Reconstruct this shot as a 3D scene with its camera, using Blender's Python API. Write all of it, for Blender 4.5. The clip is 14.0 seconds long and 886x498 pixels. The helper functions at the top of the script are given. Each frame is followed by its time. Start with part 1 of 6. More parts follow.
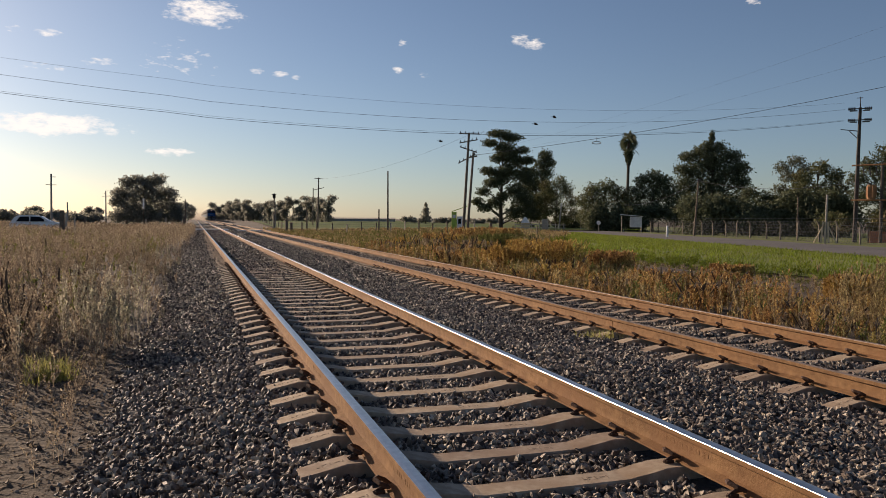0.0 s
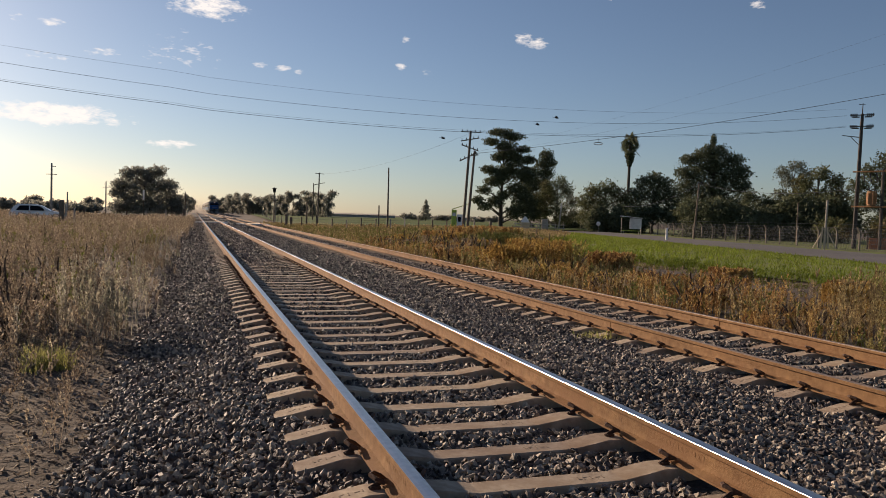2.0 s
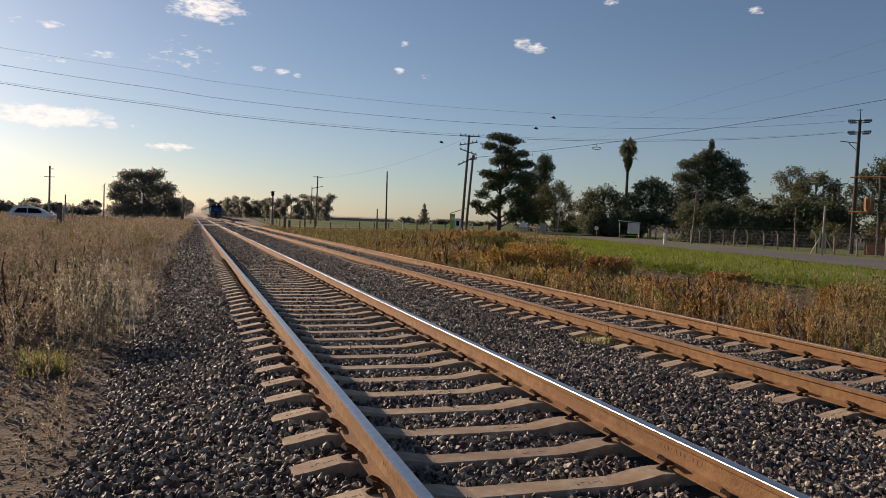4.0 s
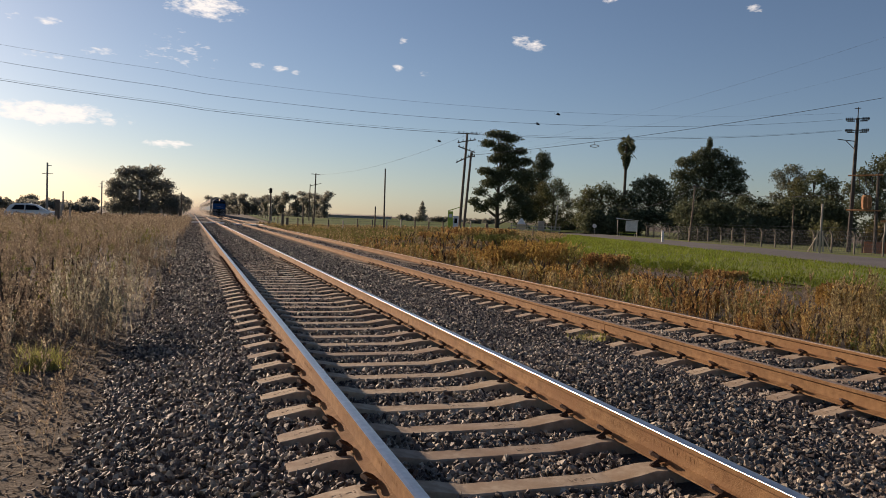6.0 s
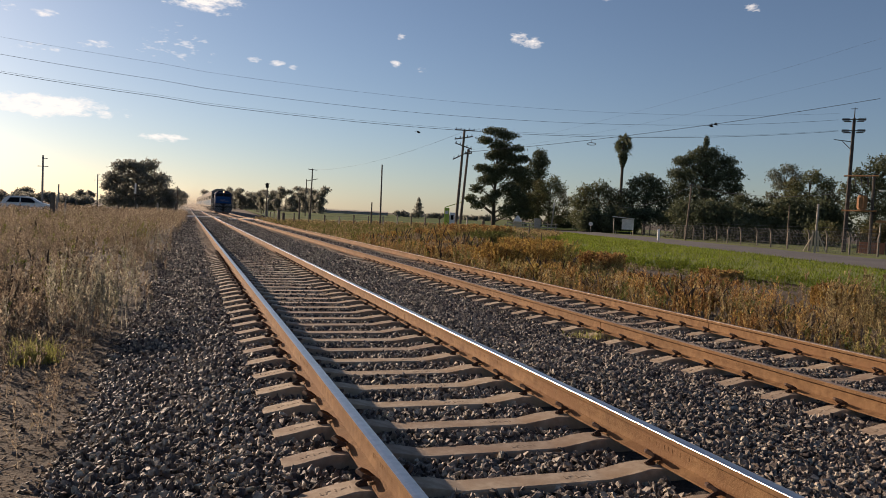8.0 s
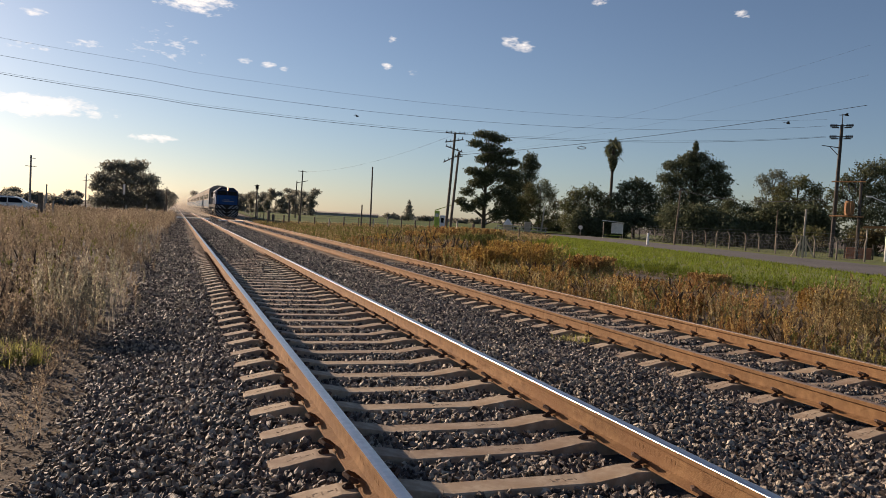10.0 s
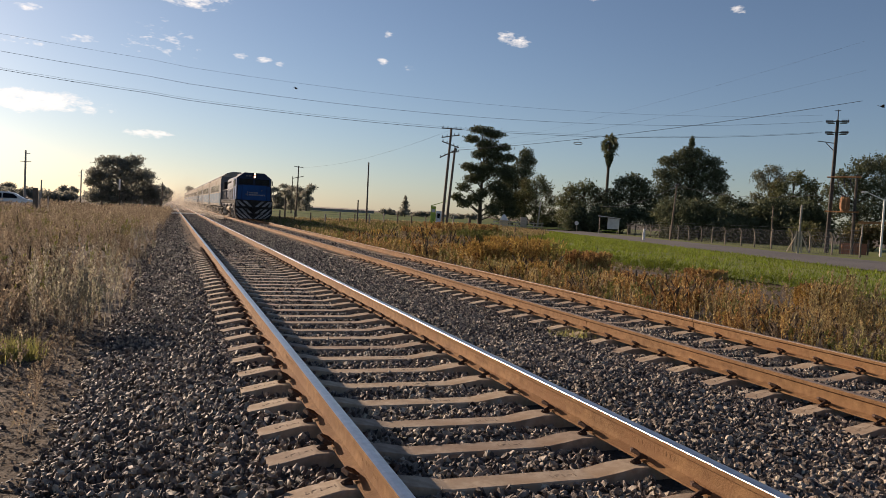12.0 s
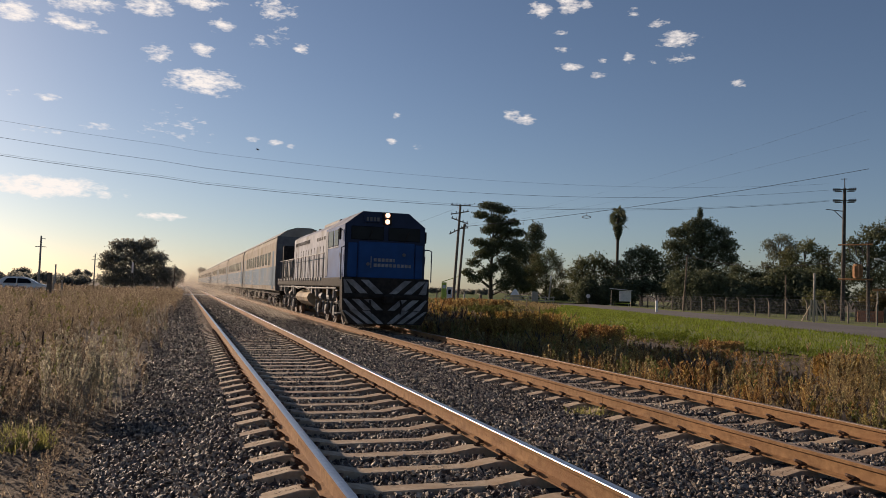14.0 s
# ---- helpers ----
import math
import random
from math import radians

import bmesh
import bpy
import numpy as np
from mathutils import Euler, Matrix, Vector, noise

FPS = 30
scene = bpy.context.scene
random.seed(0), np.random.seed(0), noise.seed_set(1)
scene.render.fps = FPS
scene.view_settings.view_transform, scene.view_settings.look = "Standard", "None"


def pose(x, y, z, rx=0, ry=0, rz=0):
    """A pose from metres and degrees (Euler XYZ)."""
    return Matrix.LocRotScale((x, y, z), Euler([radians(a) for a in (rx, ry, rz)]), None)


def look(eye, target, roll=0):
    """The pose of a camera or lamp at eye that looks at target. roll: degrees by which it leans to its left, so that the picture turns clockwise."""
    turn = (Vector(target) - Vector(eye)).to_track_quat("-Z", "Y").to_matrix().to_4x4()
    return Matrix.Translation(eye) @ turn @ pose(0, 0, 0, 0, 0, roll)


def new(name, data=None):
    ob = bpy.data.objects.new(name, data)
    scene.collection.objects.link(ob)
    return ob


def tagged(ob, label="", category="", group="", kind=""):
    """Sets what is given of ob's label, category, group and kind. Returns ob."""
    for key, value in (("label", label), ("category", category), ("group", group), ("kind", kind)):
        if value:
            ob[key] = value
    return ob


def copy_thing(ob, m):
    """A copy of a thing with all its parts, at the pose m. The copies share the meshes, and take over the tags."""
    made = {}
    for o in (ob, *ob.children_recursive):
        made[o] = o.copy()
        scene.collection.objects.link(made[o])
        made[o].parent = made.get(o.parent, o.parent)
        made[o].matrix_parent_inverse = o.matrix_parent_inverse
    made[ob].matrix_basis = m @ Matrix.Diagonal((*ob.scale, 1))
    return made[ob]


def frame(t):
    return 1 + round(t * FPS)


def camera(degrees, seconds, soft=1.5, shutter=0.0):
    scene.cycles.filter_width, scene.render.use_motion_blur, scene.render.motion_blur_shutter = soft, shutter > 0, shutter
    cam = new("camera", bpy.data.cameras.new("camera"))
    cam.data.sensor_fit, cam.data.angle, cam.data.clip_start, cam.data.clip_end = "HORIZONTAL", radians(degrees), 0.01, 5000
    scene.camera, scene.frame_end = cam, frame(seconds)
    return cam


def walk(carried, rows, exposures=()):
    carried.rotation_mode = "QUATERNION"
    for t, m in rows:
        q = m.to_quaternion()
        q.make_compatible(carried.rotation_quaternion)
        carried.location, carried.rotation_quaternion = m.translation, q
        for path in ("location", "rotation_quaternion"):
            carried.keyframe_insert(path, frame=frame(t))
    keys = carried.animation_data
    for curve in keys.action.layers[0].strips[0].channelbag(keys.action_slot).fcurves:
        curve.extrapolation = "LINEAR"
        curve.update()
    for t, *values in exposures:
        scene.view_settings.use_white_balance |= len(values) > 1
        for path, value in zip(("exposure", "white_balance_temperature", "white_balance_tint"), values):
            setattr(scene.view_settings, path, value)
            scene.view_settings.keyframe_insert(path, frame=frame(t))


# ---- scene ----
cam = camera(60.0, 14.0, soft=.75)
PATH = [
    (0, (0.0, -0.001, 1.41), (0.618, 1.9, 1.333), 0.6),
    (0.5, (0.002, -0.01, 1.411), (0.62, 1.89, 1.325), 0.5),
    (1, (0.002, -0.005, 1.409), (0.62, 1.895, 1.319), 0.7),
    (1.5, (-0.001, 0.008, 1.406), (0.619, 1.908, 1.32), 1.5),
    (2, (-0.006, 0.001, 1.407), (0.614, 1.901, 1.324), 1.8),
    (2.5, (-0.008, 0.007, 1.408), (0.613, 1.906, 1.328), 1.9),
    (3, (-0.008, 0.008, 1.408), (0.614, 1.907, 1.331), 1.9),
    (5.5, (-0.003, -0.019, 1.407), (0.624, 1.878, 1.337), 2.2),
    (6, (0.006, -0.023, 1.412), (0.635, 1.874, 1.333), 2.1),
    (6.5, (0.005, -0.009, 1.408), (0.634, 1.888, 1.331), 2.2),
    (7, (0.011, 0.029, 1.405), (0.642, 1.924, 1.309), 2.4),
    (7.5, (0.0, -0.011, 1.411), (0.634, 1.884, 1.319), 2.5),
    (10, (0.009, -0.025, 1.411), (0.672, 1.86, 1.332), 3),
    (10.5, (0.005, -0.026, 1.412), (0.673, 1.857, 1.33), 2.9),
    (11, (0.006, -0.031, 1.414), (0.677, 1.852, 1.335), 2.9),
    (11.5, (0.008, -0.016, 1.411), (0.679, 1.866, 1.329), 3),
    (12, (0.0, -0.001, 1.408), (0.673, 1.88, 1.318), 3),
    (12.5, (-0.005, 0.006, 1.408), (0.67, 1.886, 1.318), 3.1),
    (13, (-0.001, 0.008, 1.405), (0.675, 1.888, 1.311), 2.9),
    (13.5, (-0.011, 0.026, 1.407), (0.655, 1.91, 1.343), 2.9),
    (13.7, (-0.011, 0.018, 1.418), (0.644, 1.906, 1.426), 2.44),
    (13.9, (-0.011, 0.01, 1.429), (0.633, 1.902, 1.505), 2),
    (14, (-0.011, 0.007, 1.434), (0.628, 1.9, 1.54), 1.8),
]
walk(cam, [(t, look(eye, target, lean)) for t, eye, target, lean in PATH], [(0, .42, 6500, 15), (3.0, .40, 6500, 15), (7.5, .44, 6500, 15), (10.0, .54, 6500, 15), (12.5, .52, 6500, 15), (13.5, .42, 6500, 15), (14, .30, 6500, 15)])

# ---- world, sun ----
SUN_EL, SUN_AZ = 17.0, -31.0            # degrees; azimuth from +y towards +x
UP = Vector((0, 0, 1))


def heading(az, el):
    a, e = radians(az), radians(el)
    return Vector((math.sin(a) * math.cos(e), math.cos(a) * math.cos(e), math.sin(e)))


def build_world():
    w = bpy.data.worlds.new("sky")
    scene.world = w
    w.use_nodes = True
    nt = w.node_tree
    nt.nodes.clear()
    N, L = nt.nodes.new, nt.links.new
    out, bg, sky, tc = N("ShaderNodeOutputWorld"), N("ShaderNodeBackground"), N("ShaderNodeTexSky"), N("ShaderNodeTexCoord")
    sky.sky_type, sky.sun_disc = "NISHITA", False
    sky.sun_elevation, sky.sun_rotation = radians(SUN_EL), radians(SUN_AZ)
    sky.air_density, sky.dust_density, sky.ozone_density, sky.altitude = .9, .5, 2.9, 60
    bg.inputs["Strength"].default_value = 0.061

    def math_node(op, a, b=None):
        n = N("ShaderNodeMath")
        n.operation = op
        for i, v in enumerate((a, b)):
            if v is None:
                continue
            if isinstance(v, (int, float)):
                n.inputs[i].default_value = v
            else:
                L(v, n.inputs[i])
        return n.outputs[0]

    def dot(vec):
        n = N("ShaderNodeVectorMath")
        n.operation = "DOT_PRODUCT"
        L(tc.outputs["Generated"], n.inputs[0])
        n.inputs[1].default_value = vec
        return n.outputs["Value"]

    # banks of small clouds: azimuth, elevation, half width, half height (degrees), weight
    high_west = [(0.8, 14.1, 3.2, 1.20, 1.1), (0.5, 16.3, 1.5, 0.62, 0.95), (-2.4, 15.6, 1.5, 0.87, 0.75), (1.9, 18.0, 1.2, 0.71, 0.85), (7.6, 17.1, 0.8, 0.55, 1), (5.9, 17.9, 1.1, 1.27, 0.65), (4.5, 17.2, 1.2, 0.63, 0.65), (5.6, 19.5, 2.0, 1.27, 0.85), (-7.7, 16.8, 2.5, 0.71, 1), (-11.4, 16.9, 1.9, 0.97, 1.05), (-7.6, 18.1, 3.2, 0.75, 1), (-3.2, 18.7, 2.3, 0.95, 1.05), (0.1, 19.4, 2.6, 0.71, 1)]
    low_west = [(-1.1, 10.8, 3.1, 1.58, 0.52), (-9.1, 6.0, 6.0, 0.95, 1.3), (-6.1, 10.3, 1.4, 0.38, 0.7), (-9.3, 11.9, 1.1, 0.37, 0.65), (-11.0, 11.9, 0.8, 0.32, 0.6), (4.4, 10.4, 0.7, 0.32, 0.85), (5.9, 10.3, 0.8, 0.32, 0.85), (7.1, 10.0, 0.5, 0.36, 0.85), (14.8, 12.7, 0.5, 0.42, 0.65), (14.5, 10.9, 0.5, 0.32, 0.85), (16.6, 10.6, 0.6, 0.46, 0.65), (-1.5, 4.5, 2.0, 0.39, 1), (-9.8, 9.6, 2.5, 0.49, 0.5)]
    high_east = [(24.6, 12.7, 1.0, 0.60, 1), (23.5, 13.0, 0.8, 0.69, 0.8), (25.5, 20.5, 1.2, 0.83, 1), (27.9, 20.8, 1.6, 0.92, 1), (27.0, 18.8, 0.7, 0.28, 0.7), (27.0, 17.7, 0.9, 0.50, 0.65), (28.0, 16.5, 1.1, 0.50, 0.75), (29.9, 15.8, 1.0, 0.41, 0.65), (30.1, 16.8, 0.5, 0.45, 0.55), (32.3, 20.1, 0.7, 0.50, 0.8), (34.0, 19.2, 1.1, 0.40, 0.75)]
    far_east = [(35.4, 18.1, 1.9, 0.75, 1.05), (32.1, 16.9, 0.6, 0.81, 0.6), (33.8, 16.7, 0.7, 0.49, 0.62), (35.7, 16.8, 1.3, 0.53, 0.75), (39.6, 14.8, 0.7, 0.43, 0.85)]
    total = None
    for az, el, hw, hh, weight in high_west + low_west + high_east + far_east:
        c = heading(az, el)
        right = Vector((c.y, -c.x, 0)).normalized()
        up = right.cross(c)
        a = math_node("MULTIPLY", dot(right), 1 / math.sin(radians(hw)))
        b = math_node("MULTIPLY", math_node("SUBTRACT", dot(up), 0.0), 1 / math.sin(radians(hh)))
        r2 = math_node("ADD", math_node("MULTIPLY", a, a), math_node("MULTIPLY", b, b))
        front = math_node("GREATER_THAN", dot(c), 0.5)
        m = math_node("MULTIPLY", math_node("MULTIPLY", math_node("MAXIMUM", math_node("SUBTRACT", 1.0, r2), 0.0), front), weight)
        total = m if total is None else math_node("MAXIMUM", total, m)
    mp, nz, nz2 = N("ShaderNodeMapping"), N("ShaderNodeTexNoise"), N("ShaderNodeTexNoise")
    L(tc.outputs["Generated"], mp.inputs[0])
    mp.inputs["Scale"].default_value = (1, 1, 2.6)
    for n, sc, det in ((nz, 46, 6), (nz2, 130, 4)):
        L(mp.outputs[0], n.inputs["Vector"])
        n.inputs["Scale"].default_value, n.inputs["Detail"].default_value, n.inputs["Roughness"].default_value = sc, det, .62
    rag = math_node("ADD", math_node("MULTIPLY", nz.outputs["Fac"], .7), math_node("MULTIPLY", nz2.outputs["Fac"], .3))
    body = math_node("ADD", math_node("MULTIPLY", total, .72), math_node("SUBTRACT", math_node("MULTIPLY", rag, 2.6), 1.66))
    mask = math_node("MINIMUM", math_node("MAXIMUM", math_node("MULTIPLY", body, 1.7), 0.0), .9)
    has = math_node("GREATER_THAN", total, 0.001)
    mask = math_node("MULTIPLY", mask, has)
    mixer = N("ShaderNodeMix")
    mixer.data_type = "RGBA"
    L(mask, mixer.inputs[0])
    soften = N("ShaderNodeHueSaturation")
    soften.inputs["Saturation"].default_value = .93
    L(sky.outputs[0], soften.inputs["Color"])
    L(soften.outputs[0], mixer.inputs[6])
    mixer.inputs[7].default_value = (13.5, 12.6, 11.4, 1)
    L(mixer.outputs[2], bg.inputs["Color"])
    L(bg.outputs[0], out.inputs["Surface"])


build_world()
lamp = bpy.data.lights.new("sun", "SUN")
lamp.energy, lamp.angle, lamp.color = 5.0, radians(0.53), (1.0, .79, .575)
sun = new("sun", lamp)
sun.matrix_world = look(heading(SUN_AZ, SUN_EL) * 100, (0, 0, 0))


# ---- materials ----


def mat(name, c1, c2, scale=8, rough=.8, metal=0.0, bump=.25, fine=40, c3=None, rand="", spread=.35, translucent=0.0, big=.6, spec=.4, skew=0.0):
    """A worn surface: two colours at one grain, a wide stain over it, fine relief."""
    m = bpy.data.materials.new(name)
    m.use_nodes = True
    nt = m.node_tree
    N, L = nt.nodes.new, nt.links.new
    b = nt.nodes["Principled BSDF"]
    tc = N("ShaderNodeTexCoord")

    def noise_at(sc, det=5, ro=.6):
        n = N("ShaderNodeTexNoise")
        L(tc.outputs["Object"], n.inputs["Vector"])
        n.inputs["Scale"].default_value, n.inputs["Detail"].default_value, n.inputs["Roughness"].default_value = sc, det, ro
        return n.outputs["Fac"]

    ramp = N("ShaderNodeValToRGB")
    ramp.color_ramp.elements[0].position, ramp.color_ramp.elements[1].position = .32, .68
    ramp.color_ramp.elements[0].color, ramp.color_ramp.elements[1].color = (*c1, 1), (*c2, 1)
    L(noise_at(scale), ramp.inputs[0])
    col = ramp.outputs[0]
    if c3:
        r2, mx = N("ShaderNodeValToRGB"), N("ShaderNodeMix")
        r2.color_ramp.elements[0].position, r2.color_ramp.elements[1].position = .48, .66
        L(noise_at(scale * .22, 4), r2.inputs[0])
        mx.data_type = "RGBA"
        L(r2.outputs[0], mx.inputs[0])
        L(col, mx.inputs[6])
        mx.inputs[7].default_value = (*c3, 1)
        col = mx.outputs[2]
    hsv = N("ShaderNodeHueSaturation")
    L(col, hsv.inputs["Color"])
    wide = N("ShaderNodeMapRange")
    L(noise_at(big, 3), wide.inputs[0])
    wide.inputs[1].default_value, wide.inputs[2].default_value = .3, .7
    wide.inputs[3].default_value, wide.inputs[4].default_value = .85, 1.15
    val = wide.outputs[0]
    if rand:
        src = N("ShaderNodeObjectInfo").outputs["Random"] if rand == "object" else N("ShaderNodeNewGeometry").outputs["Random Per Island"]
        mr, mu = N("ShaderNodeMapRange"), N("ShaderNodeMath")
        L(src, mr.inputs[0])
        if skew:                                # most pieces dark, a few pale
            pw = N("ShaderNodeMath")
            pw.operation = "POWER"
            L(src, pw.inputs[0])
            pw.inputs[1].default_value = skew
            L(pw.outputs[0], mr.inputs[0])
        mr.inputs[3].default_value, mr.inputs[4].default_value = 1 - spread, 1 + spread
        mu.operation = "MULTIPLY"
        L(val, mu.inputs[0])
        L(mr.outputs[0], mu.inputs[1])
        val = mu.outputs[0]
        hue = N("ShaderNodeMapRange")
        L(src, hue.inputs[0])
        hue.inputs[3].default_value, hue.inputs[4].default_value = .5 - spread * .035, .5 + spread * .035
        L(hue.outputs[0], hsv.inputs["Hue"])
    L(val, hsv.inputs["Value"])
    L(hsv.outputs[0], b.inputs["Base Color"])
    b.inputs["Roughness"].default_value, b.inputs["Metallic"].default_value = rough, metal
    b.inputs["Specular IOR Level"].default_value = spec
    if bump:
        bp = N("ShaderNodeBump")
        bp.inputs["Strength"].default_value, bp.inputs["Distance"].default_value = bump, .02
        L(noise_at(fine, 4), bp.inputs["Height"])
        L(bp.outputs[0], b.inputs["Normal"])
    if translucent:
        tr, ms = N("ShaderNodeBsdfTranslucent"), N("ShaderNodeMixShader")
        L(hsv.outputs[0], tr.inputs["Color"])
        ms.inputs[0].default_value = translucent
        L(b.outputs[0], ms.inputs[1])
        L(tr.outputs[0], ms.inputs[2])
        L(ms.outputs[0], nt.nodes["Material Output"].inputs["Surface"])
    return m


def glow(name, color, strength):
    m = bpy.data.materials.new(name)
    m.use_nodes = True
    b = m.node_tree.nodes["Principled BSDF"]
    b.inputs["Base Color"].default_value = (*color, 1)
    b.inputs["Emission Color"].default_value = (*color, 1)
    b.inputs["Emission Strength"].default_value = strength
    return m


EARTH = mat("earth", (.058, .041, .027), (.132, .095, .062), 9, .95, bump=1.0, fine=14, c3=(.085, .066, .046), big=.5)
BED = mat("ballast_bed", (.035, .029, .025), (.095, .079, .067), 26, .9, bump=1.0, fine=30, big=.3)
STONE = mat("ballast_stone", (.105, .082, .067), (.38, .305, .247), 30, .62, bump=.35, fine=90, rand="island", spread=.86, spec=.42, skew=1.7)
CONCRETE = mat("sleeper_concrete", (.28, .21, .147), (.44, .35, .255), 14, .88, bump=.22, fine=70, c3=(.26, .18, .115), rand="object", spread=.14)
STAMPED = mat("worn_stamp", (.17, .125, .085), (.26, .20, .14), 14, .9, bump=.2)
RUST = mat("rail_rust", (.15, .078, .034), (.255, .145, .066), 11, .8, 0, bump=.3, fine=60, c3=(.19, .098, .044), big=.8, spec=.2)
STEEL_WORN = mat("worn_rail_head", (.19, .13, .09), (.30, .235, .19), 16, .62, .35, bump=.1)
STEEL = mat("polished_steel", (.44, .44, .45), (.56, .56, .57), 22, .33, 1.0, bump=.03)
CLIP = mat("clip_steel", (.045, .025, .018), (.10, .055, .035), 30, .7, .3, bump=.2)
ASPHALT = mat("asphalt", (.085, .078, .076), (.125, .115, .11), 14, .9, bump=.3, fine=60, c3=(.14, .125, .115), big=.15)
LAWN = mat("lawn_soil", (.085, .115, .014), (.13, .155, .022), 1.5, .95, bump=.5, fine=18, c3=(.15, .14, .05), big=.2)
FIELD = mat("far_field", (.065, .10, .022), (.10, .13, .035), .05, 1, bump=0, c3=(.115, .12, .04), big=.01, spec=.1)
GRASS = mat("grass_blade", (.12, .165, .016), (.21, .245, .03), 3, .7, bump=0, rand="island", spread=.35, translucent=.45)
WEED_PALE = mat("pale_weed", (.27, .235, .18), (.43, .385, .30), 2, .85, bump=0, c3=(.25, .25, .16), rand="island", spread=.5, translucent=.45)
WEED_DRY = mat("dry_weed", (.185, .142, .10), (.40, .32, .235), .9, .85, bump=0, c3=(.24, .20, .14), rand="island", spread=.6, translucent=.5, big=.35)
STRAW = mat("straw", (.26, .185, .095), (.46, .355, .19), .9, .85, bump=0, c3=(.29, .26, .12), rand="island", spread=.6, translucent=.5, big=.35)
WEED_RED = mat("russet_weed", (.25, .125, .05), (.47, .305, .125), .9, .85, bump=0, c3=(.31, .27, .11), rand="island", spread=.65, translucent=.55, big=.4)
BUSH = mat("gold_bush", (.30, .175, .05), (.47, .315, .10), 2, .8, bump=0, c3=(.27, .25, .08), rand="island", spread=.5, translucent=.48)
BUSH_G = mat("green_bush", (.12, .14, .04), (.24, .235, .07), 2, .8, bump=0, c3=(.24, .18, .07), rand="island", spread=.4, translucent=.4)
LEAF_DARK = mat("dark_leaf", (.075, .088, .05), (.13, .142, .078), .8, .75, bump=0, rand="island", spread=.26, translucent=.25, spec=.2)
LEAF_MID = mat("mid_leaf", (.09, .102, .046), (.155, .155, .07), .8, .75, bump=0, c3=(.145, .10, .05), rand="island", spread=.32, translucent=.3, spec=.2)
LEAF_PALE = mat("pale_leaf", (.09, .095, .055), (.16, .16, .10), .8, .7, bump=0, rand="island", spread=.4, translucent=.3)
# leaves of distant trees; air haze is mixed into the pale grey colour
LEAF_HAZED = mat("hazed_leaf", (.22, .22, .185), (.32, .31, .26), .3, .8, bump=0, rand="island", spread=.2, translucent=.65)
BARK = mat("bark", (.05, .038, .028), (.11, .085, .062), 6, .95, bump=.6, fine=20)
POLE_WOOD = mat("pole_wood", (.10, .075, .055), (.19, .15, .115), 4, .9, bump=.4, fine=30)
POLE_DARK = mat("tarred_pole", (.045, .038, .035), (.085, .072, .062), 4, .9, bump=.4, fine=30)
POLE_GREY = mat("pole_concrete", (.26, .24, .21), (.38, .35, .31), 5, .9, bump=.3)
TIMBER = mat("pale_timber", (.50, .40, .28), (.66, .55, .40), 6, .9, bump=.3)
TUFT = mat("tuft_blade", (.27, .27, .08), (.42, .39, .15), 3, .8, bump=0, rand="island", spread=.35, translucent=.6)
POST_GREY = mat("fence_post_concrete", (.12, .105, .085), (.20, .175, .145), 6, .9, bump=.3)
POST_PALE = mat("pale_post", (.36, .31, .25), (.50, .44, .36), 6, .9, bump=.3)
WIRE = mat("wire", (.05, .05, .055), (.09, .09, .095), 3, .5, .4, bump=0)
INSUL = mat("insulator", (.03, .028, .03), (.07, .06, .06), 8, .3, bump=0)
WHITE = mat("white_paint", (.68, .66, .62), (.82, .80, .76), 5, .6, bump=.1)
LIME = mat("lime_panel", (.36, .48, .06), (.48, .58, .10), 4, .6, bump=.1)
OCHRE = mat("ochre_metal", (.24, .115, .05), (.35, .18, .08), 6, .75, bump=.15)
BRICK = mat("red_brick", (.28, .11, .06), (.38, .17, .10), 9, .9, bump=.3)
DUST = mat("dust", (.60, .53, .45), (.70, .62, .53), .5, 1, bump=0, translucent=.6)
BLUE = mat("loco_blue", (.013, .056, .175), (.019, .075, .225), 1.2, .65, bump=.05, c3=(.02, .045, .11), big=.6, spec=.12)
NAVY = mat("loco_navy", (.009, .018, .048), (.016, .028, .066), 2, .5, bump=.05, spec=.2)
SILVER = mat("loco_grey_side", (.17, .185, .235), (.255, .27, .32), 2.5, .6, bump=.1, c3=(.12, .12, .13), big=.5, spec=.15)
ROOFGREY = mat("roof_grey", (.10, .10, .105), (.17, .165, .16), 3, .7, bump=.1)
BLACK = mat("underframe_black", (.014, .013, .013), (.04, .034, .03), 6, .8, bump=.3, spec=.1)
STRIPE = mat("stripe_white", (.17, .165, .17), (.33, .325, .325), 7, .7, bump=.15, c3=(.15, .14, .135), big=2)
TANK = mat("cream_tank", (.27, .21, .14), (.40, .33, .23), 3, .8, bump=.15, c3=(.16, .12, .085), big=.5, spec=.2)
RUBBER = mat("wheel_steel", (.06, .045, .038), (.13, .10, .085), 8, .6, .5, bump=.2)
CREAM = mat("coach_cream", (.29, .26, .225), (.37, .335, .29), 2, .85, bump=.05, c3=(.24, .20, .155), big=.4, spec=.06)
SKYBLUE = mat("coach_blue", (.135, .185, .24), (.18, .235, .29), 2, .85, bump=.05, c3=(.20, .21, .22), big=.4, spec=.06)
GLASS = mat("dark_glass", (.006, .007, .01), (.014, .016, .02), 3, .2, bump=0, spec=.08)
LAMP_ON = glow("headlamp", (1.0, .56, .34), 2.1)
CARWHITE = mat("car_white", (.74, .73, .71), (.80, .79, .77), 2, .25, bump=0, spec=.6)

# ---- mesh helpers ----


